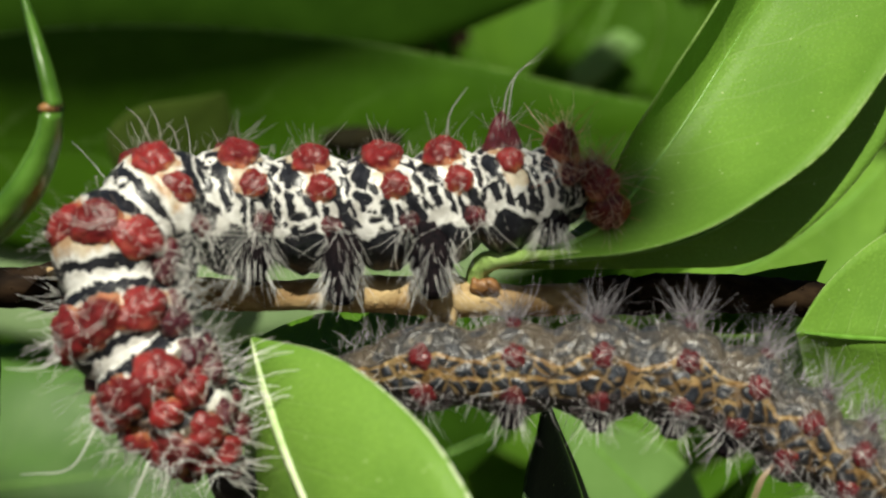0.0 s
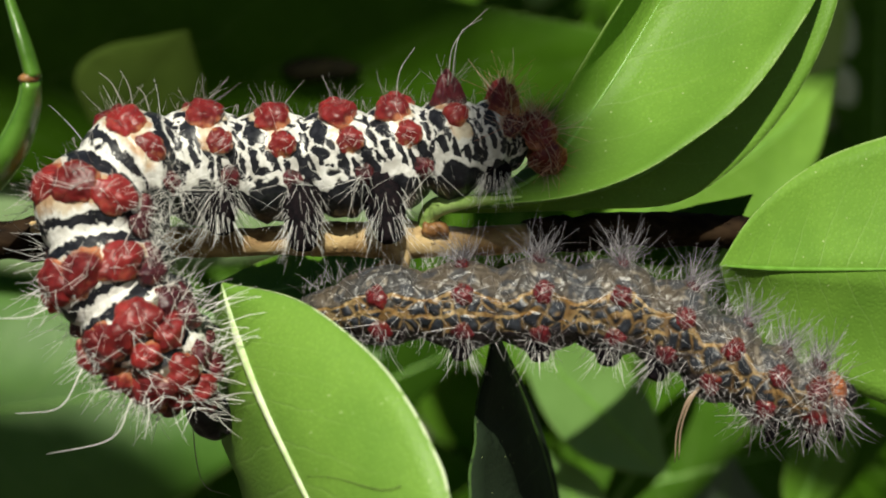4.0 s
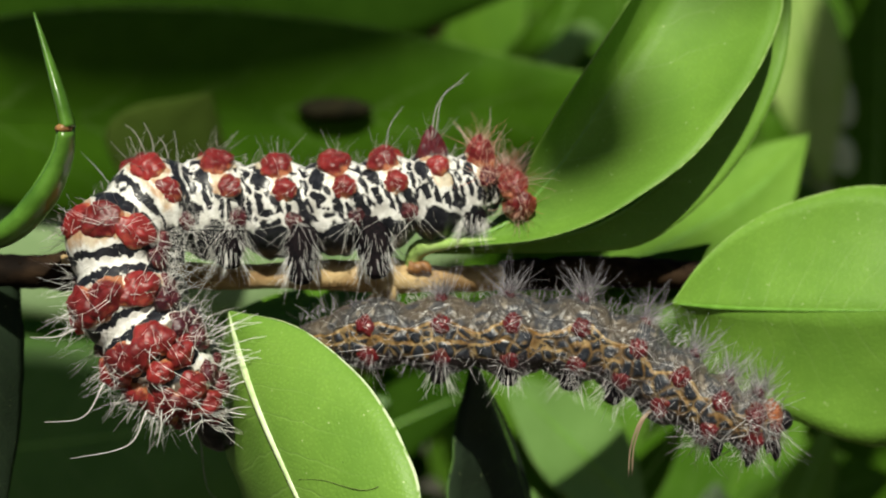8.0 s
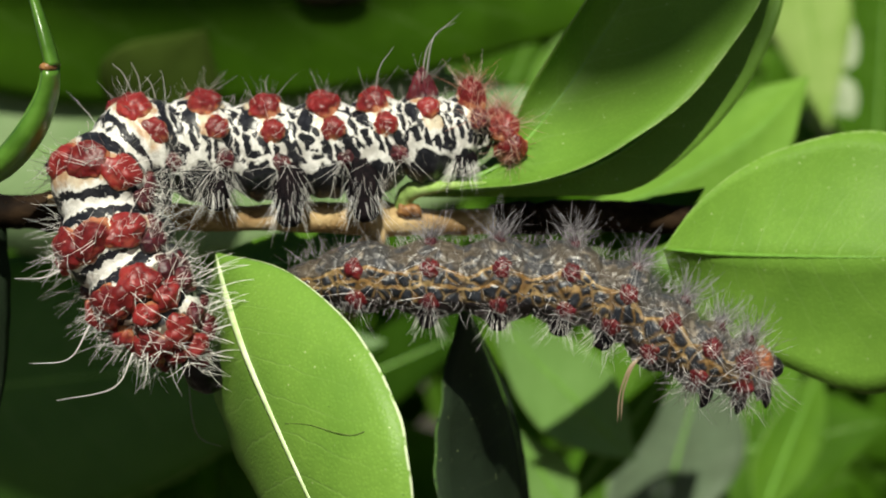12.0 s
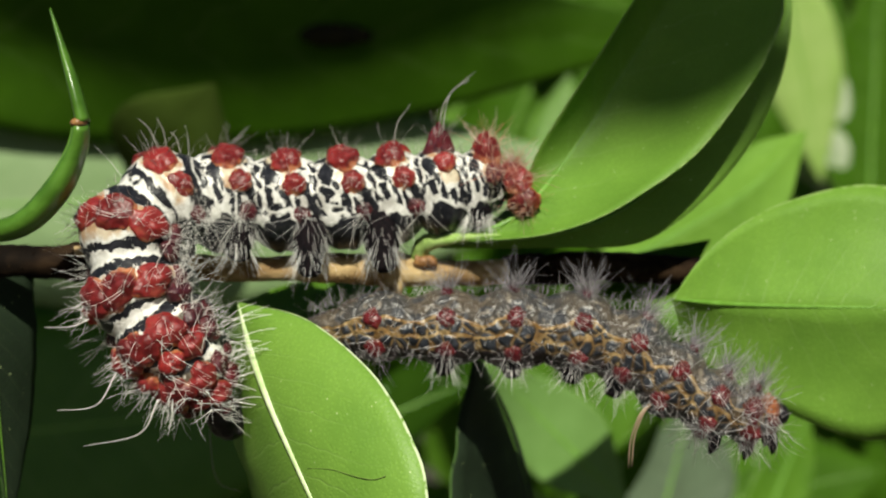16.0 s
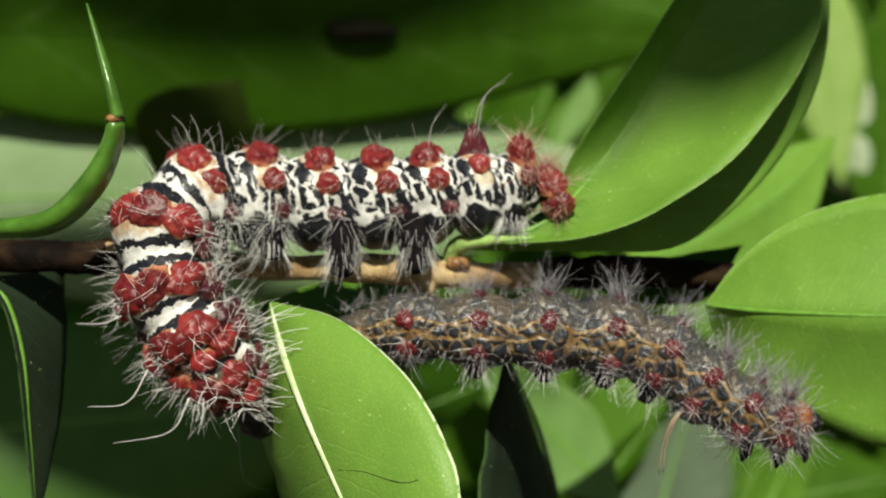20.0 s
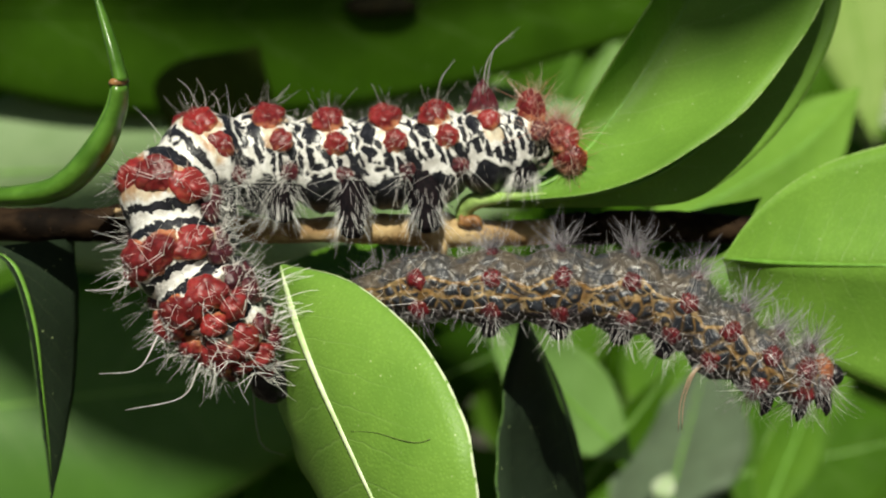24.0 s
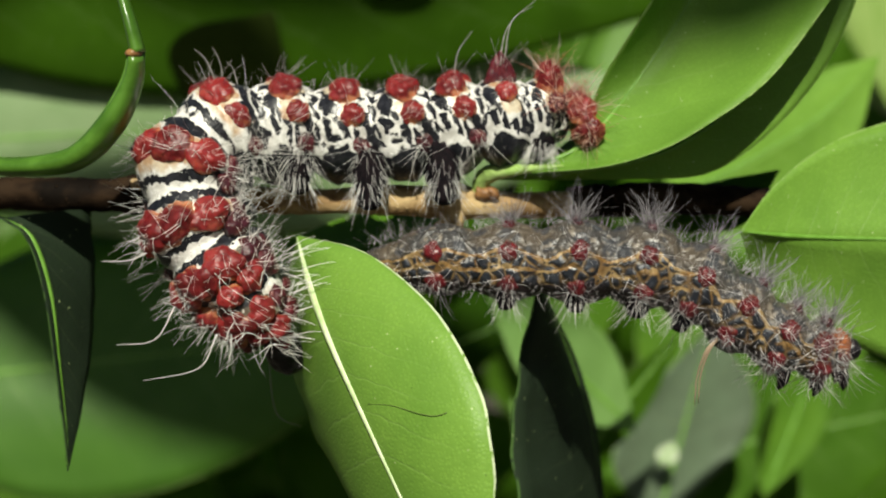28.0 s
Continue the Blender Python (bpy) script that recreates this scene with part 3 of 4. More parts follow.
# ---- leaves round the caterpillars ----
hanging = leaf("leaf",
     [(-19.6, -7, -6.2), (-17.8, -11, -11.3), (-15.2, -16, -17), (-10.9, -21, -25.4), (-6, -25, -35.2), (-2.5, -27, -43.3)],
     [(-19.7, -7, -6.4), (-21.6, 8, -11), (-22, 12, -17.5), (-20.8, 10, -26), (-15.5, -2, -35), (-2.5, -27, -43.3)],
     [(-19.5, -7, -6), (-11.4, -14, -7.7), (-4.1, -22, -12.9), (0.1, -27, -18.8), (1.9, -30, -25.1), (1.7, -30, -34.1), (-2.5, -27, -43.3)],
     LEAF, "glossy light green leaf with a white midrib, hanging", 0.62, bulge=0.08, seed=1)
leaf("leaf",
     [(1.4, -1, 0.9), (7.6, -4, 1.6), (13, -4, 3.9), (19.6, 0, 11.3), (26.3, 3, 21), (33.1, 6, 31.5), (38.2, 8, 44.8)],
     [(1.4, -1, 1.1), (7.8, -0.5, 2.2), (12.7, 1, 5.8), (15.5, -2.5, 11.8), (20.7, -4, 20.1), (27.2, -2, 29.5), (38.2, 8, 44.8)],
     [(1.4, -1, 0.5), (9.5, -6, 0.7), (17.7, -8, 1.7), (26.5, -9, 5.5), (35.5, -7, 12.9), (42.2, -3, 21.8), (45.2, 2, 31.2), (38.2, 8, 44.8)],
     LEAF_BROAD, "large light green leaf rising from the twig", 0.4, MIDRIB_GREEN, bulge=0.07,
     petiole=[(10.5, -5.5, 1.3), (5.6, -4, 1), (2.1, -2, 0.6), (1.1, -0.8, -0.6), (1.1, 0, -2.3)], petiole_material=PETIOLE, petiole_radius=1.1, seed=2)
leaf("leaf",
     [(2.1, 0.0, 0.2), (11.7, -1.0, 0.7), (22.4, -1.0, 2.7), (31.5, 0.0, 8.6), (39.6, 3.0, 17.8), (45.8, 8.0, 29.5), (49.2, 13.0, 42.4)],
     [(2.1, 0.0, 0.5), (13.3, 1.0, 2.5), (22.9, 3.0, 6.9), (31.4, 5.0, 14.5), (37.7, 9.0, 24.7), (44.1, 13.0, 35.9), (49.2, 13.0, 42.4)],
     [(2.1, 0.0, -0.1), (9.8, 0.0, -0.2), (18.4, -1.0, -0.3), (27.7, -1.0, 0.3), (36.1, 1.0, 6.0), (42.8, 4.0, 14.1), (47.2, 7.0, 25.1), (49.2, 13.0, 42.4)],
     LEAF_BROAD, "green leaf lying half in the shadow of the leaf above it", 0.3, MIDRIB_GREEN, bulge=0.05, seed=3)
leaf("leaf",
     [(23.7, 70, -4.3), (37.2, 74, -1), (49.3, 78, 4.9), (58.8, 82, 10.8), (69, 88, 19.9)],
     [(23.7, 70, -4.2), (35.9, 78, 2), (46.5, 84, 8.9), (58.1, 88, 17), (69, 88, 19.9)],
     [(23.7, 70, -4.7), (40.1, 74, -9.5), (51.2, 78, -5.0), (62.6, 82, 3.5), (69, 88, 19.9)],
     LEAF_BROAD, "light green leaf behind the twig end", 0.4, MIDRIB_GREEN, bulge=0.05, seed=4)
# dark leaf added to fill a triangle of shadow
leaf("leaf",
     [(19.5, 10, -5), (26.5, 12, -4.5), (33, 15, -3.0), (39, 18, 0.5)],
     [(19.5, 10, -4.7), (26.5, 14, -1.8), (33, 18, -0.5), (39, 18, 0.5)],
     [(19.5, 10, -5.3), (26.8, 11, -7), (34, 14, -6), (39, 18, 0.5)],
     LEAF_DEEP, "dark green leaf added for the shadowed gap by the twig end", 0.3, MIDRIB_GREEN, seed=5)
leaf("leaf",
     [(30.5, -4, -6.5), (37.2, 0, -7.3), (45.8, 2, -7.8), (55.5, 3, -8.1), (69.1, 3, -8.1)],
     [(30.5, -4, -6.4), (34.6, 0, -1.9), (39.9, 3, 2.1), (47.4, 6, 5.3), (58.4, 8, 6.7), (66.1, 6, 1.5), (69.1, 3, -8.1)],
     [(30.5, -4, -6.7), (33.8, 3, -13.5), (39.6, 5, -18.2), (47, 7, -21.5), (58.4, 8, -25.1), (66.1, 6, -19.3), (69.1, 3, -8.1)],
     LEAF_BROAD, "broad light green leaf folded along its midrib", 0.35, MIDRIB_GREEN, bulge=0.05, seed=6)
# both hanging leaves: shade painted dark, midrib laid along the bright edge
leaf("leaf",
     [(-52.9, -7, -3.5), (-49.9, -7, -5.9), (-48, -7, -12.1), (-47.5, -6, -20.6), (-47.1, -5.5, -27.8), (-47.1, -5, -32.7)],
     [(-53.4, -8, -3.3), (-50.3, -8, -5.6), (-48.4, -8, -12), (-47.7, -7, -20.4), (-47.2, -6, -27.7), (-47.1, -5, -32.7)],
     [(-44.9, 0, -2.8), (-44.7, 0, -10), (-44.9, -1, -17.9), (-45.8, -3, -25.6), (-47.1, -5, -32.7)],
     LEAF_GREY_SHADE, "leaf hanging from the twig with a bright edge, shade put into its dark face", 0.5, MIDRIB_GREEN, bulge=0.03, seed=7)
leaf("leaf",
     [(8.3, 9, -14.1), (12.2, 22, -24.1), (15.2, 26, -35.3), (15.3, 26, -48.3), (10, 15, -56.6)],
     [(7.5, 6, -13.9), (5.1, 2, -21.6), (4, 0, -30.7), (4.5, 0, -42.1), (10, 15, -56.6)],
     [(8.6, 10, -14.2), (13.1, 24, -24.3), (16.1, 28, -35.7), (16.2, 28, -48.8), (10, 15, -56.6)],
     LEAF_GREY_SHADE, "leaf hanging straight down, shade put into its dark colour", 0.3, MIDRIB_GREEN, bulge=0.04, seed=8)
leaf("leaf",
     [(-26.2, 14, -8.9), (-13.3, 14, -7.9), (-2.5, 10, -5.6)],
     [(-26.2, 14, -8.7), (-16.5, 18, -4.5), (-7.6, 16, -4.3), (-2.5, 10, -5.4)],
     [(-26.2, 14, -9.2), (-15.8, 10, -12.6), (-6.6, 8, -10.4), (-2.5, 10, -5.7)],
     LEAF_MID, "mid green leaf behind the twig", 0.3, MIDRIB_GREEN, seed=9, ruffle=0.0)


scar = plain_material("scar_brown", (0.15, 0.24, 0.045), (0.10, 0.16, 0.03), 900, 0.6, 0.00005)
bm = bmesh.new()
tube(bm, spline([(-10.9, -21.4, -23.1), (-8.3, -23.9, -22.9), (-5.3, -26.4, -23.4), (-3.6, -27.4, -23.5), (-2.5, -28, -23.1)], 20), [0.03 + 0.002 * i for i in range(21)], 6, rough=0.7)
bmesh.ops.translate(bm, verts=bm.verts, vec=-hanging.location)
part("scar", bm, scar, hanging, "thin brown scratch across the blade")


def make_curl():
    """A leaf rolled to a narrow blade and seen on edge, with a joint."""
    top = [(-39.2, -13, 27), (-37.7, -14, 22.6), (-36.2, -15, 18), (-35.3, -15, 14.2)]
    low = [(-35.5, -15, 14.1), (-36.3, -14, 11.1), (-38.8, -13, 6.9), (-43.1, -12, 3.2), (-49.3, -11, 2.3), (-57.9, -8, 2.6), (-68.6, 0, 0.7)]
    ob = thing("rolled_leaf", low[0], "narrow green rolled leaf with a brown joint", "leaf")
    for name, pts, w in (("upper_blade", top, [0.12, 0.4, 0.68, 0.8]), ("lower_blade", low, [0.85, 1.1, 1.45, 1.4, 1.1, 1.0, 0.9])):
        bm = bmesh.new()
        path = spline(pts, 30)
        tube(bm, path, scalar(w, 30), 12, flat=1.9)
        part(name, local(bm, low[0]), STEM, ob)
        # the bright streak of light, added as a thin pale strip
        bm = bmesh.new()
        off = Vector((-0.75, -0.75, 0.2))
        tube(bm, [p + off * r for p, r in zip(path, scalar(w, 30))], [0.22 * r for r in scalar(w, 30)], 6)
        part("edge", local(bm, low[0]), MIDRIB_GREEN, ob, "pale strip in place of the highlight on the left side")
    bm = bmesh.new()
    bmesh.ops.create_icosphere(bm, subdivisions=2, radius=1, matrix=Matrix.Translation((Vector(low[0]) + Vector((-0.2, -0.4, 0))) * MM) @ Matrix.Diagonal((0.95 * MM, 1.3 * MM, 0.6 * MM, 1)))
    part("joint", local(bm, low[0]), BUD, ob, "brown joint")


make_curl()


# ---- caterpillars ----
def bristle(bm, root, way, length, r, bend, rng, segs=3):
    side = way.cross(Vector((rng.uniform(-1, 1), rng.uniform(-1, 1), rng.uniform(-1, 1)))).normalized()
    a = way.orthogonal().normalized()
    b = way.cross(a)
    prev = None
    for i in range(segs + 1):
        t = i / segs
        c = root + way * length * t + side * bend * length * t * t
        k = r * (1 - 0.68 * t)
        ring = [bm.verts.new((c + (a * math.cos(w) + b * math.sin(w)) * k) * MM) for w in (0, 2.09, 4.19)]
        if prev:
            for s in range(3):
                bm.faces.new((prev[s], prev[(s + 1) % 3], ring[(s + 1) % 3], ring[s]))
        prev = ring
    bm.faces.new(prev)


def tuft_mesh(rng, count, length, r, spread, bend=0.12, radius=0.9):
    """Bristles that radiate from a wart whose axis is +z."""
    bm = bmesh.new()
    for _ in range(count):
        a = rng.uniform(0, 2 * math.pi)
        s = spread * math.sqrt(rng.random())
        way = Vector((math.sin(s) * math.cos(a), math.sin(s) * math.sin(a), math.cos(s)))
        root = Vector((rng.uniform(-1, 1), rng.uniform(-1, 1), rng.uniform(-0.2, 0.6))) * radius
        way = (way + Vector((rng.uniform(-1, 1), rng.uniform(-1, 1), rng.uniform(-0.5, 0.5))) * 0.35).normalized()
        bristle(bm, root, way, length * rng.choice((0.4, 0.6, 0.8, 1.0, 1.25)) * rng.uniform(0.8, 1.15), r * rng.uniform(0.6, 1.3), rng.uniform(-bend, bend) * 2, rng)
    me = bpy.data.meshes.new("bristles")
    bm.to_mesh(me)
    bm.free()
    for p in me.polygons:
        p.use_smooth = True
    return me


def wart_mesh(rng, r, h):
    """A wart of several glossy nodules grown together."""
    bm = bmesh.new()
    bmesh.ops.create_icosphere(bm, subdivisions=4, radius=1)
    knobs = [Vector((math.cos(a), math.sin(a), rng.uniform(0.5, 0.9))).normalized() for a in (rng.uniform(0, 1.2), rng.uniform(1.9, 3.2), rng.uniform(4.0, 5.4))]
    o = Vector((rng.uniform(-9, 9), rng.uniform(-9, 9), rng.uniform(-9, 9)))
    horn = h > r * 1.8
    lop = rng.uniform(-1, 1)
    for v in bm.verts:
        d = v.co.copy()
        near = max(d.dot(q) for q in knobs)
        k = 0.92 + 0.16 * max(0.0, (near - 0.6) / 0.4) + 0.24 * noise.noise(d * 1.3 + o) + 0.13 * noise.noise(d * 2.8 + o) + 0.045 * noise.noise(d * 7 + o)
        up = max(0.0, d.z)
        flat = k * (1.06 - 0.1 * up)
        if horn:
            flat = k * (1.12 - 0.66 * up)
        tilt = 1 + 0.16 * d.x * lop
        v.co = Vector((d.x * r * flat * 1.1, d.y * r * flat, d.z * h * k * tilt)) * MM
    me = bpy.data.meshes.new("wart")
    bm.to_mesh(me)
    bm.free()
    for p in me.polygons:
        p.use_smooth = True
    return me


def frame_at(path, dors, i):
    t = (path[min(i + 1, len(path) - 1)] - path[max(i - 1, 0)]).normalized()
    d = dors[i]
    d = (d - t * d.dot(t)).normalized()
    return t, d, t.cross(d)


def seat(way, along):
    x = along.cross(way).normalized()
    y = way.cross(x)
    return Matrix((x, y, way)).transposed().to_4x4()


def caterpillar(name, label, rings, skin, warts, prolegs, seed, hair_amount, hair_len, hair_mat, head, belly=0.0, extra=(), fringe=26, rake=0.0):
    """rings: centre (mm), radius, way of the back, one for each body ring from the tail to the neck.
    warts: ring-wise rows of (angle from the back in degrees, size, height, material, tuft kind)."""
    rng = random.Random(seed)
    base = rings[len(rings) // 2][0]
    ob = thing(name, base, label, "caterpillar")
    per, k = 12, len(rings) - 1
    n = per * k
    path = spline([r[0] for r in rings], n)
    rad = scalar([r[1] for r in rings], n)
    dors = [d.normalized() for d in spline([r[2] for r in rings], n)]
    bm = bmesh.new()
    uvl = bm.loops.layers.uv.new("UVMap")
    sides, grid, uvs = 48, [], {}
    for i in range(n + 1):
        t, d, e = frame_at(path, dors, i)
        u = i / per
        f = abs((u + 0.5) % 1.0 - 0.5)
        bulge = 1.0 + 0.075 * math.cos(2 * math.pi * f) - 0.12 * max(0, (f - 0.38) / 0.12) - 0.018 * math.cos(6 * math.pi * f)
        end = min(1.0, 0.35 + 0.65 * math.sqrt(min(i, n - i) / (per * 0.6))) if min(i, n - i) < per * 0.6 else 1.0
        row = []
        for s in range(sides + 1):
            a = (s / sides - 0.5) * 2 * math.pi
            way = d * math.cos(a) + e * math.sin(a)
            r = rad[i] * bulge * end
            r *= 1 + 0.035 * noise.noise(path[i] * 0.8 + way * 3) + 0.03 * noise.noise(path[i] * 2.2 + way * 7)
            if abs(a) > 1.9:
                r *= 1 + belly * (abs(a) - 1.9)
            v = bm.verts.new((path[i] + way * r) * MM) if s < sides else row[0]
            row.append(v)
        grid.append(row)
    for i in range(n):
        for s in range(sides):
            f = bm.faces.new((grid[i][s], grid[i][s + 1], grid[i + 1][s + 1], grid[i + 1][s]))
            for lp, (uu, vv) in zip(f.loops, ((i, s), (i, s + 1), (i + 1, s + 1), (i + 1, s))):
                lp[uvl].uv = (uu / per, vv / sides - 0.5)
    bm.faces.new([grid[0][s] for s in range(sides)])
    bm.faces.new([grid[-1][s] for s in range(sides)][::-1])
    bmesh.ops.recalc_face_normals(bm, faces=bm.faces)
    part("body", local(bm, base), skin, ob)
    # shared wart and tuft meshes
    wmesh = {}
    for row in list(warts) + [r for _, r in extra]:
        for w in row:
            key = (w[1], w[2], w[3].name)
            if key not in wmesh:
                wmesh[key] = [wart_mesh(rng, w[1], w[2]) for _ in range(3)]
    tufts = {
        "up": ([tuft_mesh(rng, 19, 3.0, 0.032, 1.0, 0.3) for _ in range(4)], HAIR_MIX),
        "side": ([tuft_mesh(rng, 13, 2.2, 0.026, 1.1, 0.25) for _ in range(4)], HAIR),
        "low": ([tuft_mesh(rng, 22, 4.4, 0.03, 1.2, 0.25, 1.2) for _ in range(4)], HAIR),
        "front": ([tuft_mesh(rng, 17, 2.9, 0.045, 1.05, 0.3, 1.3) for _ in range(4)], HAIR),
        "bush": ([tuft_mesh(rng, 44, 3.7, 0.035, 0.95, 0.22, 1.0) for _ in range(4)], HAIR_GREY),
        "spray": ([tuft_mesh(rng, 30, 3.4, 0.038, 1.4, 0.25, 0.9) for _ in range(4)], HAIR_DULL),
        "fan": ([tuft_mesh(rng, 44, 6.2, 0.03, 1.25, 0.15, 1.4) for _ in range(4)], HAIR),
        "tail": ([tuft_mesh(rng, 60, 3.2, 0.032, 1.1, 0.2, 1.1) for _ in range(4)], HAIR_RED),
    }
    for q, row in list(enumerate(warts)) + list(extra):
        i = min(max(round(q * per), 0), n)
        t, d, e = frame_at(path, dors, i)
        lean = rake * min(1.0, max(0.0, 7.5 - q))
        for ang, size, height, m, tuft in row:
            for sgn in (1, -1):
                a = radians(ang) * sgn
                way = d * math.cos(a) + e * math.sin(a)
                slip = lean * max(0.0, ang - 24) / 44
                pos = path[i] + way * rad[i] * 0.96 + t * (rng.uniform(-0.2, 0.2) - slip)
                mat = Matrix.Translation((pos - Vector(base)) * MM) @ seat(way, t) @ Matrix.Rotation(rng.uniform(-0.5, 0.5), 4, "Z") @ Matrix.Diagonal((1.12, 0.95, 1, 1) if tuft == "front" and q in (8, 9) else (1, 1, 1, 1))
                w = part("wart", rng.choice(wmesh[(size, height, m.name)]), m, ob, "", mat)
                if tuft:
                    meshes, hm = tufts[tuft]
                    part("bristles", rng.choice(meshes), hm, w, "", Matrix.Translation((0, 0, height * 0.4 * MM)))
    # stubby clasping legs
    for q, length, r in prolegs:
        i = round(q * per)
        t, d, e = frame_at(path, dors, i)
        for sgn in (1, -1):
            root = path[i] - d * rad[i] * 0.6 + e * sgn * rad[i] * 0.55
            way = (-d + e * sgn * 0.35).normalized()
            bm = bmesh.new()
            pts = [root + way * length * x for x in (0, 0.2, 0.4, 0.6, 0.8, 0.92, 1.0)]
            tube(bm, pts, [r * x for x in (0.85, 0.98, 1.0, 0.88, 0.72, 0.66, 0.4)], 18, rough=0.5)
            leg = part("proleg", local(bm, base), LEGS, ob)
            bm = bmesh.new()
            for _ in range(fringe):
                a = rng.uniform(0, 6.28)
                x = rng.uniform(0.0, 0.85)
                out = (t * math.cos(a) + e * math.sin(a)).normalized()
                bristle(bm, root + way * length * x + out * r * 0.8, (out + way * rng.uniform(1.0, 3.4)).normalized(), rng.uniform(1.8, 3.6), 0.027, rng.uniform(-0.3, 0.3), rng)
            part("fringe", local(bm, base), HAIR, leg, "white hair fringe")
    # fine hair over the skin
    bm = bmesh.new()
    for _ in range(hair_amount):
        i = rng.randrange(2, n - 1)
        t, d, e = frame_at(path, dors, i)
        a = rng.uniform(-2.6, 2.6)
        way = d * math.cos(a) + e * math.sin(a)
        bristle(bm, path[i] + way * rad[i] * 0.97, (way + t * rng.uniform(-0.6, 0.6) + Vector((0, 0, rng.uniform(-0.3, 0.2)))).normalized(), rng.uniform(*hair_len), 0.026, rng.uniform(-0.4, 0.4), rng, 2)
    tagged(part("hair", local(bm, base), hair_mat, ob, "fine short hair"), kind="stuff")
    head(ob, base, path, rad, dors, rng)
    return ob


def head_black(ob, base, path, rad, dors, rng):
    t, d, e = frame_at(path, dors, len(path) - 1)
    c = path[-1] + t * 3.3
    rot = t.to_track_quat("Z", "Y").to_matrix().to_4x4()
    bm = bmesh.new()
    bmesh.ops.create_icosphere(bm, subdivisions=4, radius=1, matrix=Matrix.Translation(c * MM) @ rot @ Matrix.Diagonal((2.1 * MM, 2.1 * MM, 3.1 * MM, 1)))
    for v in bm.verts:
        v.co += v.normal * 0.0002 * noise.noise(v.co * 900)
    hd = part("head", local(bm, base), DARK, ob, "shiny black head")
    for s in (-1, 1):
        bm = bmesh.new()
        bmesh.ops.create_icosphere(bm, subdivisions=2, radius=0.35 * MM, matrix=Matrix.Translation((c + t * 1.8 + e * s * 1.5 + d * 0.8) * MM))
        part("eye", local(bm, base), DARK, hd)
    for k in range(3):
        for s in (-1, 1):
            i = len(path) - 4 - 11 * k
            t2, d2, e2 = frame_at(path, dors, i)
            root = path[i] - d2 * rad[i] * 0.85 + e2 * s * 1.4
            bm = bmesh.new()
            way = (-d2 + t2 * 0.5 + e2 * s * 0.2).normalized()
            tube(bm, [root, root + way * 1.2, root + way * 2.2 + t2 * 0.3, root + way * 2.9 + t2 * 0.8], [0.75, 0.6, 0.4, 0.12], 10)
            part("leg", local(bm, base), DARK, ob, "short black front leg")
    # the long pale hairs that hang from the front rings
    for a, b, c2 in (((-32.3, -14, -13.2), (-34.6, -14, -16.8), (-39.1, -13, -17.4)), ((-27.8, -14, -16.3), (-29.9, -14, -20), (-36.3, -13, -21.4)), ((-26.2, -14, -16), (-26.3, -14, -18.2), (-26.8, -14, -20.3)), ((-35, -15, -7.3), (-37.1, -15, -8.1), (-39.9, -15, -8.1))):
        bm = bmesh.new()
        tube(bm, spline([a, b, c2], 12), [0.085 - 0.005 * i for i in range(13)], 5)
        part("long_hair", local(bm, base), HAIR, ob, "long curved pale hair")
    for k in range(26):
        i = rng.randrange(int(len(path) * 0.55), int(len(path) * 0.93))
        t2, d2, e2 = frame_at(path, dors, i)
        a = rng.uniform(-1.6, 0.9)
        way = (d2 * math.cos(a) + e2 * math.sin(a) + t2 * rng.uniform(-0.3, 0.5)).normalized()
        bm = bmesh.new()
        bristle(bm, path[i] + way * rad[i] * 0.95, way, rng.uniform(2.6, 5.0), 0.036, rng.uniform(-0.15, 0.15), rng, 4)
        part("stiff_bristle", local(bm, base), HAIR, ob, "long stiff white bristle")
    for k in range(18):
        a = Vector((-19.7, -12, -12.5)) + Vector((rng.uniform(-1.5, 1.0), rng.uniform(-1.5, 1), rng.uniform(-4.5, 5)))
        way = Vector((1, rng.uniform(-0.35, 0.1), rng.uniform(-0.45, 0.5))).normalized()
        ln = rng.uniform(3.5, 7)
        bm = bmesh.new()
        tube(bm, spline([a, a + way * ln * 0.5 + Vector((0, 0, 0.25)), a + way * ln], 8), [0.05 - 0.004 * i for i in range(9)], 5)
        part("long_hair", local(bm, base), HAIR, ob, "thin white hair over the leaf")
    for a, b, c2 in (((3.5, -6, 12.7), (4.4, -5, 17), (7.9, -4, 20.4)), ((3.9, -6, 13), (4.9, -5, 17.7), (7.3, -4, 19.4)), ((-1.7, -6, 11.6), (-1.2, -6, 14.3), (0.4, -5, 16.7)), ((-28.6, -6, 11.4), (-29.7, -6, 14), (-31, -6, 15.3)), ((-27.8, -6, 11.4), (-28.1, -6, 13.7), (-28.9, -6, 15.4)), ((-26, -7, 11.1), (-26.5, -7, 12.9), (-27.2, -7, 13.7)), ((-24.1, -2, -17.2), (-24.1, 3, -27.2), (-21.1, 4, -29.4))):
        bm = bmesh.new()
        tube(bm, spline([a, b, c2], 10), [0.075 - 0.005 * i for i in range(11)], 5)
        part("long_hair", local(bm, base), HAIR_MIX, ob, "long thin hair")


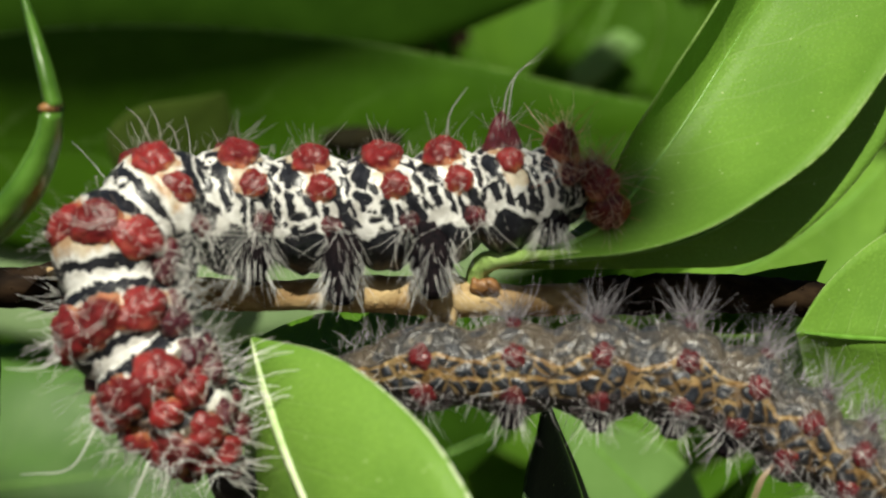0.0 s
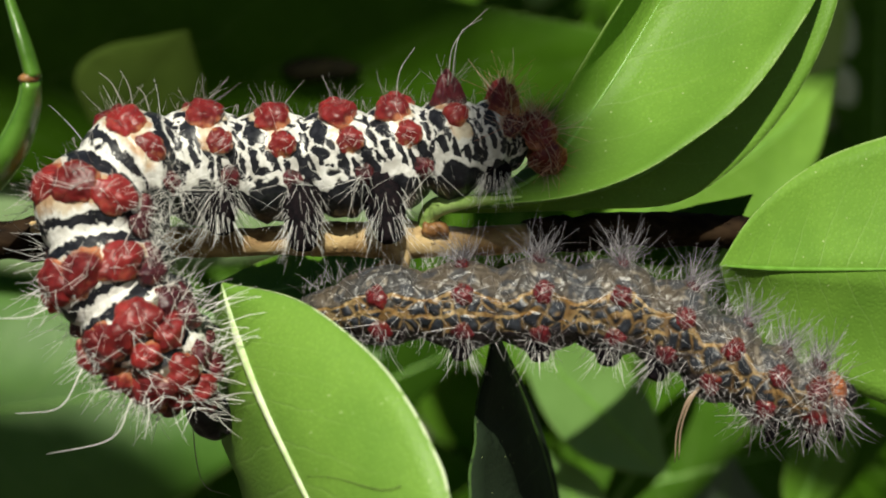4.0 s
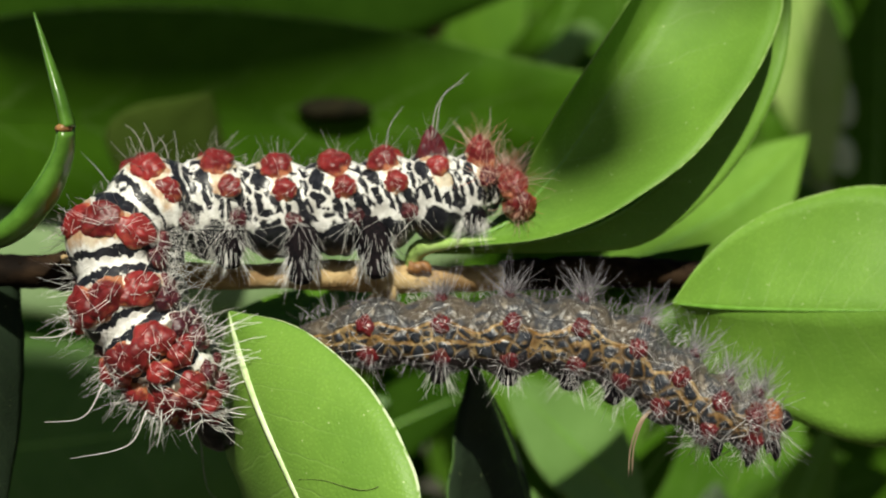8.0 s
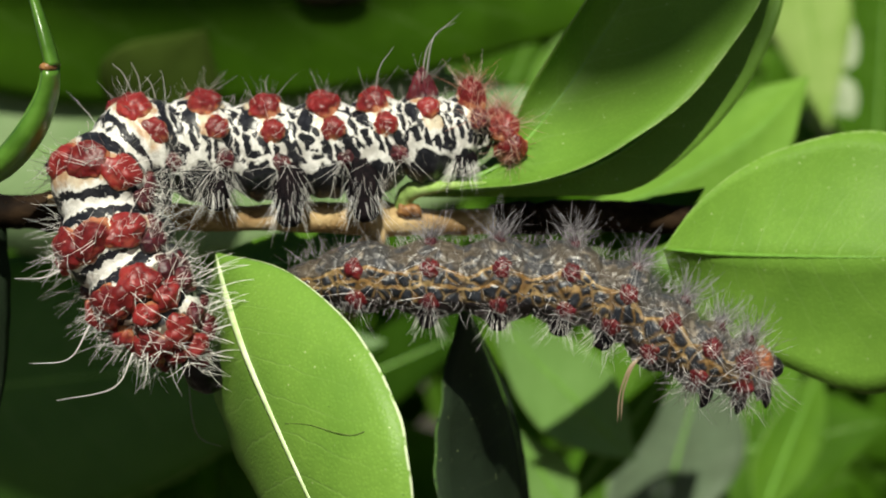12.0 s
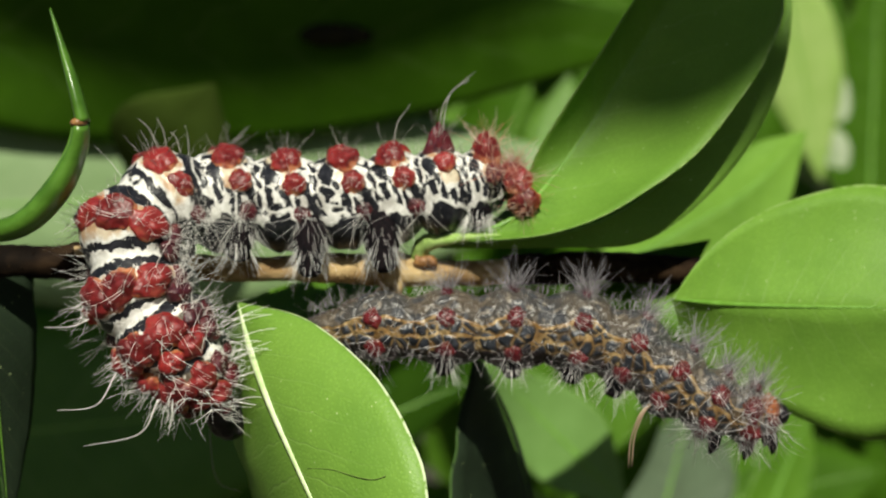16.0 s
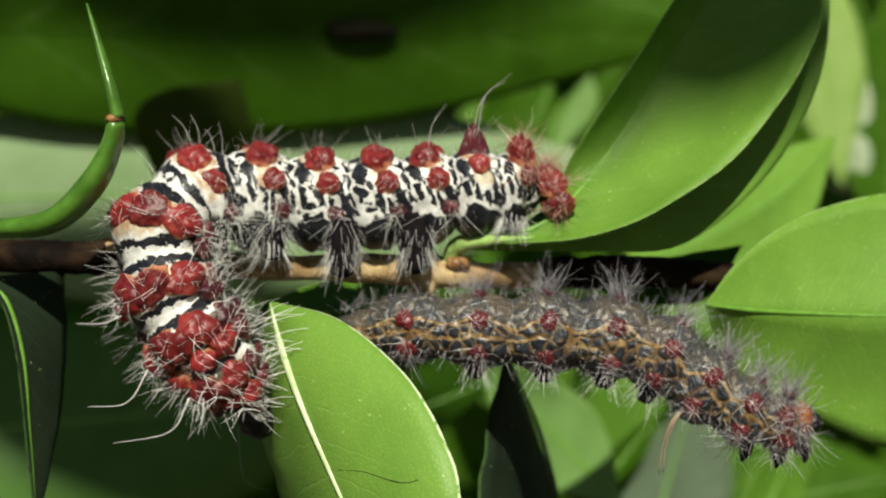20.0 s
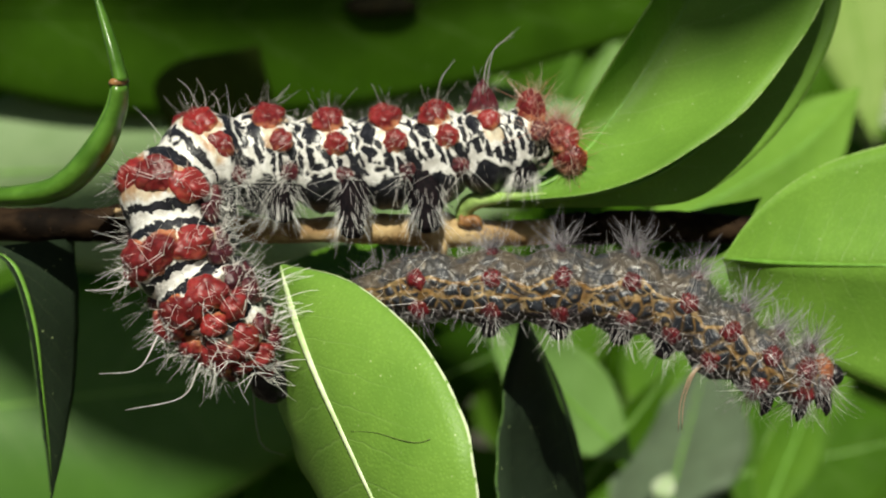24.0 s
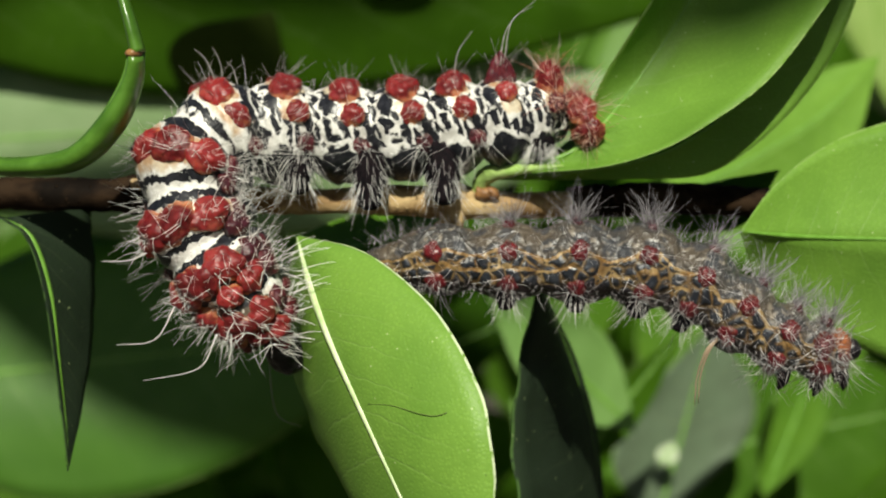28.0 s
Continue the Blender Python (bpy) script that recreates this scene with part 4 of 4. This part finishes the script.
def head_orange(ob, base, path, rad, dors, rng):
    t, d, e = frame_at(path, dors, len(path) - 1)
    c = path[-1] + t * 1.2
    rot = t.to_track_quat("Z", "Y").to_matrix().to_4x4()
    bm = bmesh.new()
    bmesh.ops.create_icosphere(bm, subdivisions=4, radius=1, matrix=Matrix.Translation(c * MM) @ rot @ Matrix.Diagonal((1.25 * MM, 1.25 * MM, 1.2 * MM, 1)))
    hd = part("head", local(bm, base), DARK, ob, "small shiny dark head")
    bm = bmesh.new()
    bmesh.ops.create_icosphere(bm, subdivisions=3, radius=1, matrix=Matrix.Translation((c - t * 1.3 + d * 0.7 - Vector((0, 0.5, 0))) * MM) @ rot @ Matrix.Diagonal((1.5 * MM, 1.6 * MM, 1.3 * MM, 1)))
    part("neck_shield", local(bm, base), CLAW, ob, "orange shield behind the head")
    for k in range(3):
        for s in (-1, 1):
            i = len(path) - 4 - 9 * k
            t2, d2, e2 = frame_at(path, dors, i)
            root = path[i] - d2 * rad[i] * 0.85 + e2 * s * 1.2
            bm = bmesh.new()
            way = (-d2 + t2 * 0.3 + e2 * s * 0.2).normalized()
            tube(bm, spline([root, root + way * 1.0, root + way * 1.8 - t2 * 0.3, root + way * 2.4 - t2 * 0.6], 9), [0.9, 0.85, 0.8, 0.7, 0.62, 0.5, 0.42, 0.3, 0.2, 0.08], 10, rough=0.3)
            part("leg", local(bm, base), LEGS, ob, "short dark front leg")
    for off in (0, 6):
        bm = bmesh.new()
        tube(bm, spline([(27.4, -9, -17.8), (25.7, -10, -19.2), (24.7, -9, -22.2), (24.5, -8, -25.6)], 10), [0.20 - 0.015 * i for i in range(11)], 6, rough=0.4)
        bmesh.ops.translate(bm, verts=bm.verts, vec=Vector((off * 0.065, -0.2, off * 0.03)) * MM)
        part("long_hair", local(bm, base), THREAD, ob, "brown frayed thread")


def rows_a(front=False, tail=False):
    if front == "fan":
        return [(28, 1.85, 1.55, WART, "up"), (70, 1.35, 0.95, WART, "side"), (118, 1.1, 0.85, WART_DARK, "fan")]
    if front:
        return [(17, 2.15, 1.5, WART, "front"), (58, 1.85, 1.35, WART, "front"), (100, 1.3, 1.1, WART_DARK, "low")]
    if tail:
        return [(14, 1.4, 1.1, WART, "tail"), (60, 1.7, 1.2, WART, "tail"), (112, 1.7, 1.2, WART, "tail")]
    return [(29, 1.8, 1.55, WART, "up"), (72, 1.3, 0.95, WART, "side"), (122, 1.05, 0.8, WART_DARK, "low")]


def neck_rows(k):
    return [(10, 1.95 * k, 1.5 * k, WART, "front"), (48, 1.95 * k, 1.55 * k, WART, "front"), (88, 1.5 * k, 1.3 * k, WART_DARK, "front"), (128, 1.4 * k, 1.2 * k, WART_DARK, "low")]


PX = 0.0645
RINGS_A = [
    ((11.6, -3.2, 6.6), 36 * PX, (0.75, 0, 0.65)),
    ((8.6, -3.2, 7.4), 57 * PX, (0.25, -0.1, 0.95)),
    ((3.7, -3.2, 7.4), 64 * PX, (0.05, -0.1, 1)),
    ((-1.7, -3.2, 7), 66 * PX, (0, -0.1, 1)),
    ((-7.6, -3.2, 6.6), 68 * PX, (0, -0.1, 1)),
    ((-14.5, -3.2, 6.5), 68 * PX, (0, -0.1, 1)),
    ((-21.4, -3.8, 6.8), 72 * PX, (-0.05, -0.1, 1)),
    ((-27.7, -6, 6.2), 78 * PX, (-0.4, -0.3, 0.85)),
    ((-31.3, -8.5, 2.1), 86 * PX, (-0.5, -0.8, 0.3)),
    ((-30.4, -10, -4.7), 84 * PX, (-0.5, -0.86, -0.05)),
    ((-27.7, -10.5, -9.5), 80 * PX, (-0.45, -0.86, -0.3)),
    ((-24.6, -10, -13.4), 64 * PX, (-0.4, -0.8, -0.4)),
    ((-22.9, -8, -16.6), 44 * PX, (-0.4, -0.8, -0.4)),
]
WARTS_A = [rows_a(tail=True), [(24, 1.5, 2.8, WART, "tail"), (66, 1.1, 0.8, WART_DARK, "tail")], [(13, 1.6, 3.1, WART_DARK, "up"), (50, 1.3, 1.1, WART, "side")],
           rows_a(), rows_a(), rows_a(), rows_a("fan"), rows_a("fan"), rows_a(True), rows_a(True), neck_rows(1.0), neck_rows(0.85), [(60, 1.2, 1.2, WART_DARK, "front")]]
def crowd(k, h, turn, tuft):
    return [(turn + 38 * j, k * (1 + 0.12 * ((j * 7) % 3 - 1)), h * (1 + 0.15 * ((j * 5) % 3 - 1)), WART if j < 2 else WART_DARK, tuft) for j in range(3)]


EXTRA_A = [(9.45, [(88, 1.4, 1.3, WART_DARK, "low")]), (10.5, crowd(1.55, 1.7, 29, "front")), (11.5, crowd(1.3, 1.3, 27, "front")),
           (8.5, [(90, 1.2, 1.1, WART_DARK, "low")])]
caterpillar("caterpillar", "black and white caterpillar with glossy red warts, bent over the twig", RINGS_A, SKIN_A, WARTS_A,
            [(1.1, 2.6, 1.3), (3.3, 7.0, 1.9), (4.62, 7.0, 1.9), (5.75, 5.2, 1.8)], 11, 1400, (0.5, 1.8), HAIR_MIX, head_black, 0.36, EXTRA_A, 110, 1.0)


def rows_b():
    return [(10, 0.7, 0.9, WART_DARK, "bush"), (63, 1.1, 0.95, WART_B, "spray"), (118, 1.15, 1.0, WART_B, "spray")]


RINGS_B = [
    ((-12.7, -4, -9.9), 40 * PX, (0, -0.15, 1)),
    ((-4, -5.5, -9), 58 * PX, (0, -0.15, 1)),
    ((3.9, -6, -9.3), 64 * PX, (0, -0.15, 1)),
    ((11.7, -6, -9.5), 69 * PX, (0, -0.15, 1)),
    ((19.2, -6, -10.2), 71 * PX, (0.05, -0.15, 1)),
    ((25.3, -6, -12.4), 69 * PX, (0.25, -0.15, 0.95)),
    ((29.9, -7, -15.7), 66 * PX, (0.4, -0.15, 0.9)),
    ((34.5, -7.5, -18.4), 58 * PX, (0.3, -0.15, 0.92)),
    ((38.5, -8, -19.7), 49 * PX, (0.1, -0.15, 1)),
    ((40.6, -8, -19.7), 32 * PX, (0.0, -0.15, 1)),
]
WARTS_B = [[], [(66, 1.1, 1.0, WART_B, "side"), (118, 1.2, 1.1, WART_B, "spray")], rows_b(), rows_b(), rows_b(), rows_b(), rows_b(), rows_b() + [(150, 0.8, 0.8, WART_B, "spray")], rows_b() + [(85, 0.8, 0.7, WART_B, "spray"), (150, 0.8, 0.8, WART_B, "spray")], [(40, 0.7, 0.6, CLAW, "spray"), (100, 0.7, 0.6, WART_B, "spray"), (150, 0.7, 0.6, WART_B, "spray")]]
caterpillar("caterpillar", "grey caterpillar with an orange net and dull red warts", RINGS_B, SKIN_B, WARTS_B,
            [(2.0, 2.6, 1.2), (3.0, 2.6, 1.2), (4.0, 2.6, 1.2), (5.0, 2.6, 1.2)], 12, 2300, (0.5, 2.4), HAIR_DULL, head_orange)

# ---- blurred leaves behind ----
def simple_leaf(name, base, tip, side, width, material, label, bend=(0, 0, 0), fold=0.1, seed=0, group="leaves behind", rib=0.6, rib_material=None):
    b, t, s = Vector(base), Vector(tip), Vector(side).normalized()
    ax = t - b
    nor = s.cross(ax).normalized()
    prof = (0.02, 0.55, 0.95, 1.0, 0.8, 0.4, 0.01)
    mid, le, ri = [], [], []
    for i, w in enumerate(prof):
        x = i / 6
        c = b + ax * x + Vector(bend) * 4 * x * (1 - x)
        mid.append(tuple(c))
        le.append(tuple(c - s * width * w + nor * fold * width * w))
        ri.append(tuple(c + s * width * w + nor * fold * width * w))
    return leaf(name, mid, le, ri, material, label, rib, rib_material or MIDRIB_GREEN, 0.06, group, seed=seed)


simple_leaf("leaf", (-154.6, 168, 10.4), (60.9, 174, 15.8), (0, 0.08, 1), 25.0, LEAF_PALE_LIT, "broad leaf, sunlit paleness put into its green, out of focus", seed=20)
simple_leaf("leaf", (-152.8, 164, -45.6), (-8.3, 172, -32.3), (-0.1, 0.3, 0.95), 31.1, LEAF_LOW, "pale green leaf low in the shrub", seed=21)
simple_leaf("leaf", (-57.5, 132, 12.8), (-41.1, 130, 34.5), (-0.75, -0.5, 0.42), 13, LEAF_SHADE, "pointed leaf tip, shade put into its dark olive colour", seed=23, rib_material=LEAF_SHADE)
# pale leaf added where a patch of sunlight shows behind
simple_leaf("leaf", (37.0, 330.0, 65.0), (61.0, 336.0, 75.0), (0.4, 0.2, 0.9), 10.0, LEAF_PALE, "small pale leaf added for a sunlit patch, out of focus", seed=47)
simple_leaf("leaf", (22.0, 330.0, 16.0), (42.0, 336.0, 32.0), (0.4, 0.2, 0.9), 8.0, LEAF_MID, "small green leaf, out of focus", seed=48)
# low leaves, their drift keyed to fit the camera's view
drifting = [
    simple_leaf("leaf", (43.0, 130.0, -53.0), (13.0, 122.0, -22.0), (0.6, 0.35, 0.6), 9.5, LEAF_PALE, "pale green leaf under the caterpillars, swaying", seed=24),
    simple_leaf("leaf", (31.0, 132.0, -66.0), (18.0, 128.0, -46.0), (0.8, 0.3, 0.5), 5.5, LEAF_PALE, "small pale green leaf low in the shrub, swaying", seed=44),
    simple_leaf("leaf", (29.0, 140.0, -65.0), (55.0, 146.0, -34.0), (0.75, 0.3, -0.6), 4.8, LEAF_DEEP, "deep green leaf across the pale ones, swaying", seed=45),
    simple_leaf("leaf", (53.0, 188.0, -85.0), (68.0, 194.0, -37.0), (0.95, 0.25, 0.1), 17.5, LEAF_SILVER, "silvery grey leaf low in the shrub, out of focus", seed=37),
    simple_leaf("leaf", (76.0, 174.0, -76.0), (93.0, 180.0, -39.0), (0.95, 0.25, -0.2), 7.6, LEAF_MID, "narrow yellowish green leaf, out of focus", seed=46),
    # a white glint, added as a tiny pale leaf
    simple_leaf("leaf", (53.6, 180, -69.5), (56.5, 181, -64), (0.9, -0.1, -0.3), 2.5, LEAF_GLINT, "small white leaf tip added for a sun glint", seed=49),
]
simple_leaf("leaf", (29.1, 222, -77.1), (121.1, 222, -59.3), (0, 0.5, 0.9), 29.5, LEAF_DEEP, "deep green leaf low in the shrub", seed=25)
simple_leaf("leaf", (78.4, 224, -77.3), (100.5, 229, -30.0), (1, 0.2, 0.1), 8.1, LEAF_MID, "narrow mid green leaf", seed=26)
simple_leaf("leaf", (114.5, 309, 101), (130.7, 323, 20.5), (1, 0.1, 0), 15.0, LEAF_SUNLIT, "leaf with sunlit brightness put into its colour, out of focus", seed=27)
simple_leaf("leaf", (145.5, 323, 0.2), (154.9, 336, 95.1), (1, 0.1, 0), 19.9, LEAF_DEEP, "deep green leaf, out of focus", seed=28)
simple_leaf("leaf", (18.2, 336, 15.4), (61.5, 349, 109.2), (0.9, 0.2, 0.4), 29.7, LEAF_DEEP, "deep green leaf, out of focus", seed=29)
simple_leaf("leaf", (-28.9, 170, -46.4), (15.1, 174, -28.6), (0.4, 0.3, 0.8), 15.5, LEAF_DIM_SHADE, "leaf under the caterpillars, shade put into its dim green", seed=30)
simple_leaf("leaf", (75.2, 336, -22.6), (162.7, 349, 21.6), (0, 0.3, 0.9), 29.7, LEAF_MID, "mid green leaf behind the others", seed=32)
# more glints added as small near-white leaves
simple_leaf("leaf", (129.3, 336, 34.4), (135.9, 336, 17.3), (0.9, 0, 0.3), 5.9, LEAF_GLINT, "small pale leaf, a sun glint put into its colour", seed=35)
simple_leaf("leaf", (62.8, 336, -77.6), (70.4, 336, -90), (0.9, 0, 0.3), 5.3, LEAF_GLINT, "small pale leaf, a sun glint put into its colour", seed=36)
simple_leaf("leaf", (125.1, 323, 70.5), (136, 329, 26.4), (1, 0.1, 0), 11.9, LEAF_GLINT, "pale leaf, full sun put into its colour, out of focus", seed=38)
simple_leaf("leaf", (-189.9, 192, 83.8), (72, 197, 82.6), (0, 0.1, 1), 42, LEAF_DIM_SHADE, "large leaf high in the shrub, shade put into its dark green, out of focus", seed=39, rib_material=LEAF_DIM_SHADE)
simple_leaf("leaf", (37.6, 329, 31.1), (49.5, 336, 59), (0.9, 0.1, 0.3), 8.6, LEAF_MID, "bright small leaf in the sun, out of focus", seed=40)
simple_leaf("leaf", (128.5, 329, 20.8), (150.2, 336, 59), (0.85, 0.1, 0.45), 11.9, LEAF_SUNLIT, "pale leaf, its sunlit tone put into the colour, out of focus", seed=41)
simple_leaf("leaf", (129.5, 320, 39.7), (139.2, 327, 19.8), (0.9, 0.1, 0.4), 7.3, LEAF_GLINT, "small pale leaf, a sun glint put into its colour", seed=42)
# the deep green colour carries part of the shade on this leaf
upper = simple_leaf("leaf", (-161.7, 156, 52.2), (68, 163, 48.8), (0, -0.25, 1), 23.5, LEAF_DEEP, "large swaying leaf, shade put into its dark green", bend=(0, 0, -3), seed=31, rib_material=LEAF_DEEP)

# brown-black lump added for the dark blob on this leaf
for at, size, material, label in (((-18, 159, 48.3), (8.5, 2.6), BLOB, "dark blob on the leaf"),):
    bm = bmesh.new()
    bmesh.ops.create_icosphere(bm, subdivisions=3, radius=1, matrix=Matrix.Translation((Vector(at) + Vector((0, -1.2, 0))) * MM) @ Matrix.Diagonal((size[0] * MM, 2.6 * MM, size[1] * MM, 1)))
    for v in bm.verts:
        v.co += v.normal * 0.0006 * noise.noise(v.co * 300)
    bmesh.ops.translate(bm, verts=bm.verts, vec=-upper.location)
    part("patch", bm, material, upper, label)


def foliage():
    """The shrub behind: many leaves in one piece."""
    rng = random.Random(5)
    for k, (material, count, lo, hi) in enumerate(((LEAF_DEEP, 1500, 400, 700), (LEAF_MID, 650, 400, 660))):
        verts, faces, uvs = [], [], []
        for _ in range(count):
            y = rng.uniform(lo, hi)
            c = Vector((rng.uniform(-1, 1) * (90 + y * 0.5), y, rng.uniform(-1, 1) * (70 + y * 0.4)))
            q = Euler((rng.uniform(-0.9, 0.9), rng.uniform(-3, 3), rng.uniform(-0.8, 0.8))).to_matrix()
            ln, w = rng.uniform(45, 80), rng.uniform(11, 18)
            s = len(verts)
            for i in range(9):
                x = i / 8
                ww = w * math.sin(math.pi * min(1, x * 0.96 + 0.02)) ** 0.7
                for j in (-1, -0.5, 0, 0.5, 1):
                    verts.append((c + q @ Vector(((x - 0.5) * ln, 2.0 * abs(j) + 6 * (x - 0.5) ** 2, j * ww))) * MM)
                    uvs.append((x, j))
            for i in range(8):
                for j in range(4):
                    a = s + i * 5 + j
                    faces.append((a, a + 1, a + 6, a + 5))
        me = bpy.data.meshes.new("foliage")
        me.from_pydata(verts, [], faces)
        uvl = me.uv_layers.new(name="UVMap")
        for lp in me.loops:
            uvl.data[lp.index].uv = uvs[lp.vertex_index]
        for p in me.polygons:
            p.use_smooth = True
        ob = part("shrub_foliage", me, material, None)
        tagged(ob, "dense out-of-focus shrub leaves behind", "foliage", "", "stuff")


foliage()


def stems():
    for x, y, lean in ((-120, 470, 40), (60, 520, -30), (200, 480, 50)):
        ob = thing("shrub_stem", (x, y, -900), "brown woody shrub stem among the leaves", "stem", "shrub stems")
        bm = bmesh.new()
        tube(bm, spline([(0, 0, -20), (lean * 0.3, 10, 300), (lean, 0, 650), (lean * 1.6, -40, 900), (lean * 2, -90, 1080)], 40), [11 - 0.2 * i for i in range(41)], 12, rough=0.15)
        part("trunk", bm, BARK_DARK, ob)
        for k, (z, dx, dy) in enumerate(((700, -120, -140), (820, 110, -160), (940, -60, -190))):
            bm = bmesh.new()
            tube(bm, spline([(lean * 1.1, 0, z), (lean + dx * 0.5, dy * 0.4, z + 40), (lean + dx, dy, z + 60)], 16), [3.2 - 0.12 * i for i in range(17)], 8)
            part("branch", bm, BARK_DARK, ob)


stems()


# ---- unseen branches added overhead, keyed so that their shade moves ----
def overhead(name, shades, root, reach, far=600):
    ob = thing(name, SUN_FROM * far, "unseen leafy branch overhead, added to cast moving shade", "branch", "overhead branches")
    ax = Vector((1, 0, 0))
    ax = (ax - SUN_FROM * ax.dot(SUN_FROM)).normalized()
    ay = SUN_FROM.cross(ax)
    bm = bmesh.new()
    foot = Vector(root) - SUN_FROM * far
    tube(bm, spline([foot, foot + Vector((30, 0, 500))] + [ax * x + ay * y for x, y in reach], 40), [4.6 * (1 - i / 40) ** 1.4 + 0.4 for i in range(41)], 10)
    part("stem", bm, BARK, ob)
    # each leaf shades the target under it
    for tgt, along, ln, w, sd in shades:
        c = Vector(tgt) - SUN_FROM * Vector(tgt).dot(SUN_FROM)
        d = (ax * along[0] + ay * along[1]).normalized()
        s = d.cross(SUN_FROM)
        prof = (0.02, 0.55, 0.95, 1.0, 0.8, 0.4, 0.01)
        mid = [c + d * ln * (i / 6 - 0.5) for i in range(7)]
        bm, M = blade_mesh(mid, [p - s * w * q for p, q in zip(mid, prof)], [p + s * w * q for p, q in zip(mid, prof)], 0.05, n=20, m=4, seed=sd)
        part("leaf", bm, LEAF_DEEP, ob)
    return ob


branch = overhead("shade_branch", (((37.3, 2, 34.6), (1, 0.12, 0), 46, 12.5, 1),), (-420, -330, -900), ((-200, 20), (-90, 30), (0, 24)), far=1300)
side_branch = overhead("shade_branch", (((11.5, -3, 7), (0.6, 1, 0), 23, 8.5, 6),), (-300, -420, -900), ((-420, -100), (-300, 260), (0, 220), (14, 110), (15, 15)), far=1000)
high_branch = overhead("shade_branch", (((-33.1, 160, 68.5), (1, 0.0, 0), 190, 21, 2), ((-121, 160, 65.4), (1, 0.1, 0), 120, 20, 4)),
                       (-520, -260, -900), ((-420, 0), (-300, 120), (-190, 150), (-120, 150)), far=1200)
low_branch = overhead("shade_branch", (((-58.3, 168, -37.1), (1, -0.25, 0), 170, 28, 3),), (-560, -160, -900), ((-420, -80), (-300, 20), (-200, 60), (-130, 72)), far=1000)
far_branch = overhead("shade_branch", (((138, 322, 55), (0.2, 1, 0), 140, 26, 7), ((108, 205, -62), (1, 0.2, 0), 110, 22, 8), ((125, 335, -5), (1, 0.3, 0), 120, 24, 9), ((38, 333, 52), (1, 0.4, 0), 64, 24, 10)),
                      (560, -300, -900), ((500, 40), (380, 120), (260, 150), (160, 140)))


def motions():
    ax = Vector((1, 0, 0))
    ax = (ax - SUN_FROM * ax.dot(SUN_FROM)).normalized()
    ay = SUN_FROM.cross(ax)
    for who, keys in ((branch, ((0, 90, 14), (2.5, 86, 14), (5.45, 66, 13), (7, 40, 12), (8, 10, 10), (9, -3, 5), (10, -6, -9), (11, -8, -10), (13, -8, -10), (15.5, -3, -9), (16, -2, -8), (17, -1, -4), (20, -1, -4), (22.5, -1, -3), (25, -3, -5), (28, -3, -6))),
                      (side_branch, ((0, 2, 1), (1, 0, 0), (5.45, 0, 0), (5.95, 9, 6), (7, 9, 7), (8, 10, 8), (10, 9, 8), (11, 7, 12), (13, 6, 13.5), (28, 6, 13.5))),
                      (high_branch, ((0, -30, -9), (1, -14, -18), (2.5, -12, -20), (5.45, -16, -13), (6.5, -18, -9), (8, -13, -7), (10, -12, -8), (11, -9, -4), (13, -8, -5), (15.5, -4, -6), (17, 0, -3), (20, 0, -1), (22.5, 0.5, -1), (25, 0, -4), (28, 0, -5))),
                      (far_branch, ((0, 0, 0), (6.5, 0, 0), (8, 10, 0), (9.5, 110, -5), (11, 420, -10), (28, 430, -10))),
                      (low_branch, ((0, -25, -34), (3.5, -24, -32), (5, -22, -30), (6, -18, -24), (8, -12, -13), (9, -11, -9), (10, -10, -7), (13, -8, -5), (17, -4, -3), (20, 1, 4), (22.5, 3, 7), (25, 5, 6), (28, 5, 5)))):
        rows = []
        b = who.location / MM
        for t, x, y in keys:
            p = (b + ax * x + ay * y) * MM
            rows.append((t, pose(p.x, p.y, p.z)))
        walk(who, rows)
    for k, ob in enumerate(drifting):
        p = ob.location.copy()
        # silvery leaf and glint start lower, mostly outside the camera's view
        low = -24 if k in (3, 5) else 0
        walk(ob, [(t, pose(p.x + x * MM, p.y, p.z + z * MM)) for t, x, z in ((0, 3, low), (5, 3, low), (9, 1, low * 0.6), (13, 0, 0), (17, -3, 1), (20, -7, 1.5), (22.5, -9, 2), (25, -12, 2), (28, -13, 2))])
    u = upper.location.copy()
    walk(upper, [(t, pose(u.x, u.y, u.z + z * MM)) for t, z in ((0, -20), (6, -19), (8, -15), (9, -12), (10, -9), (11, -4.5), (13, -3.5), (17, 0), (20, 0), (22.5, -1.3), (25, -3.3), (28, -5.5))])


motions()
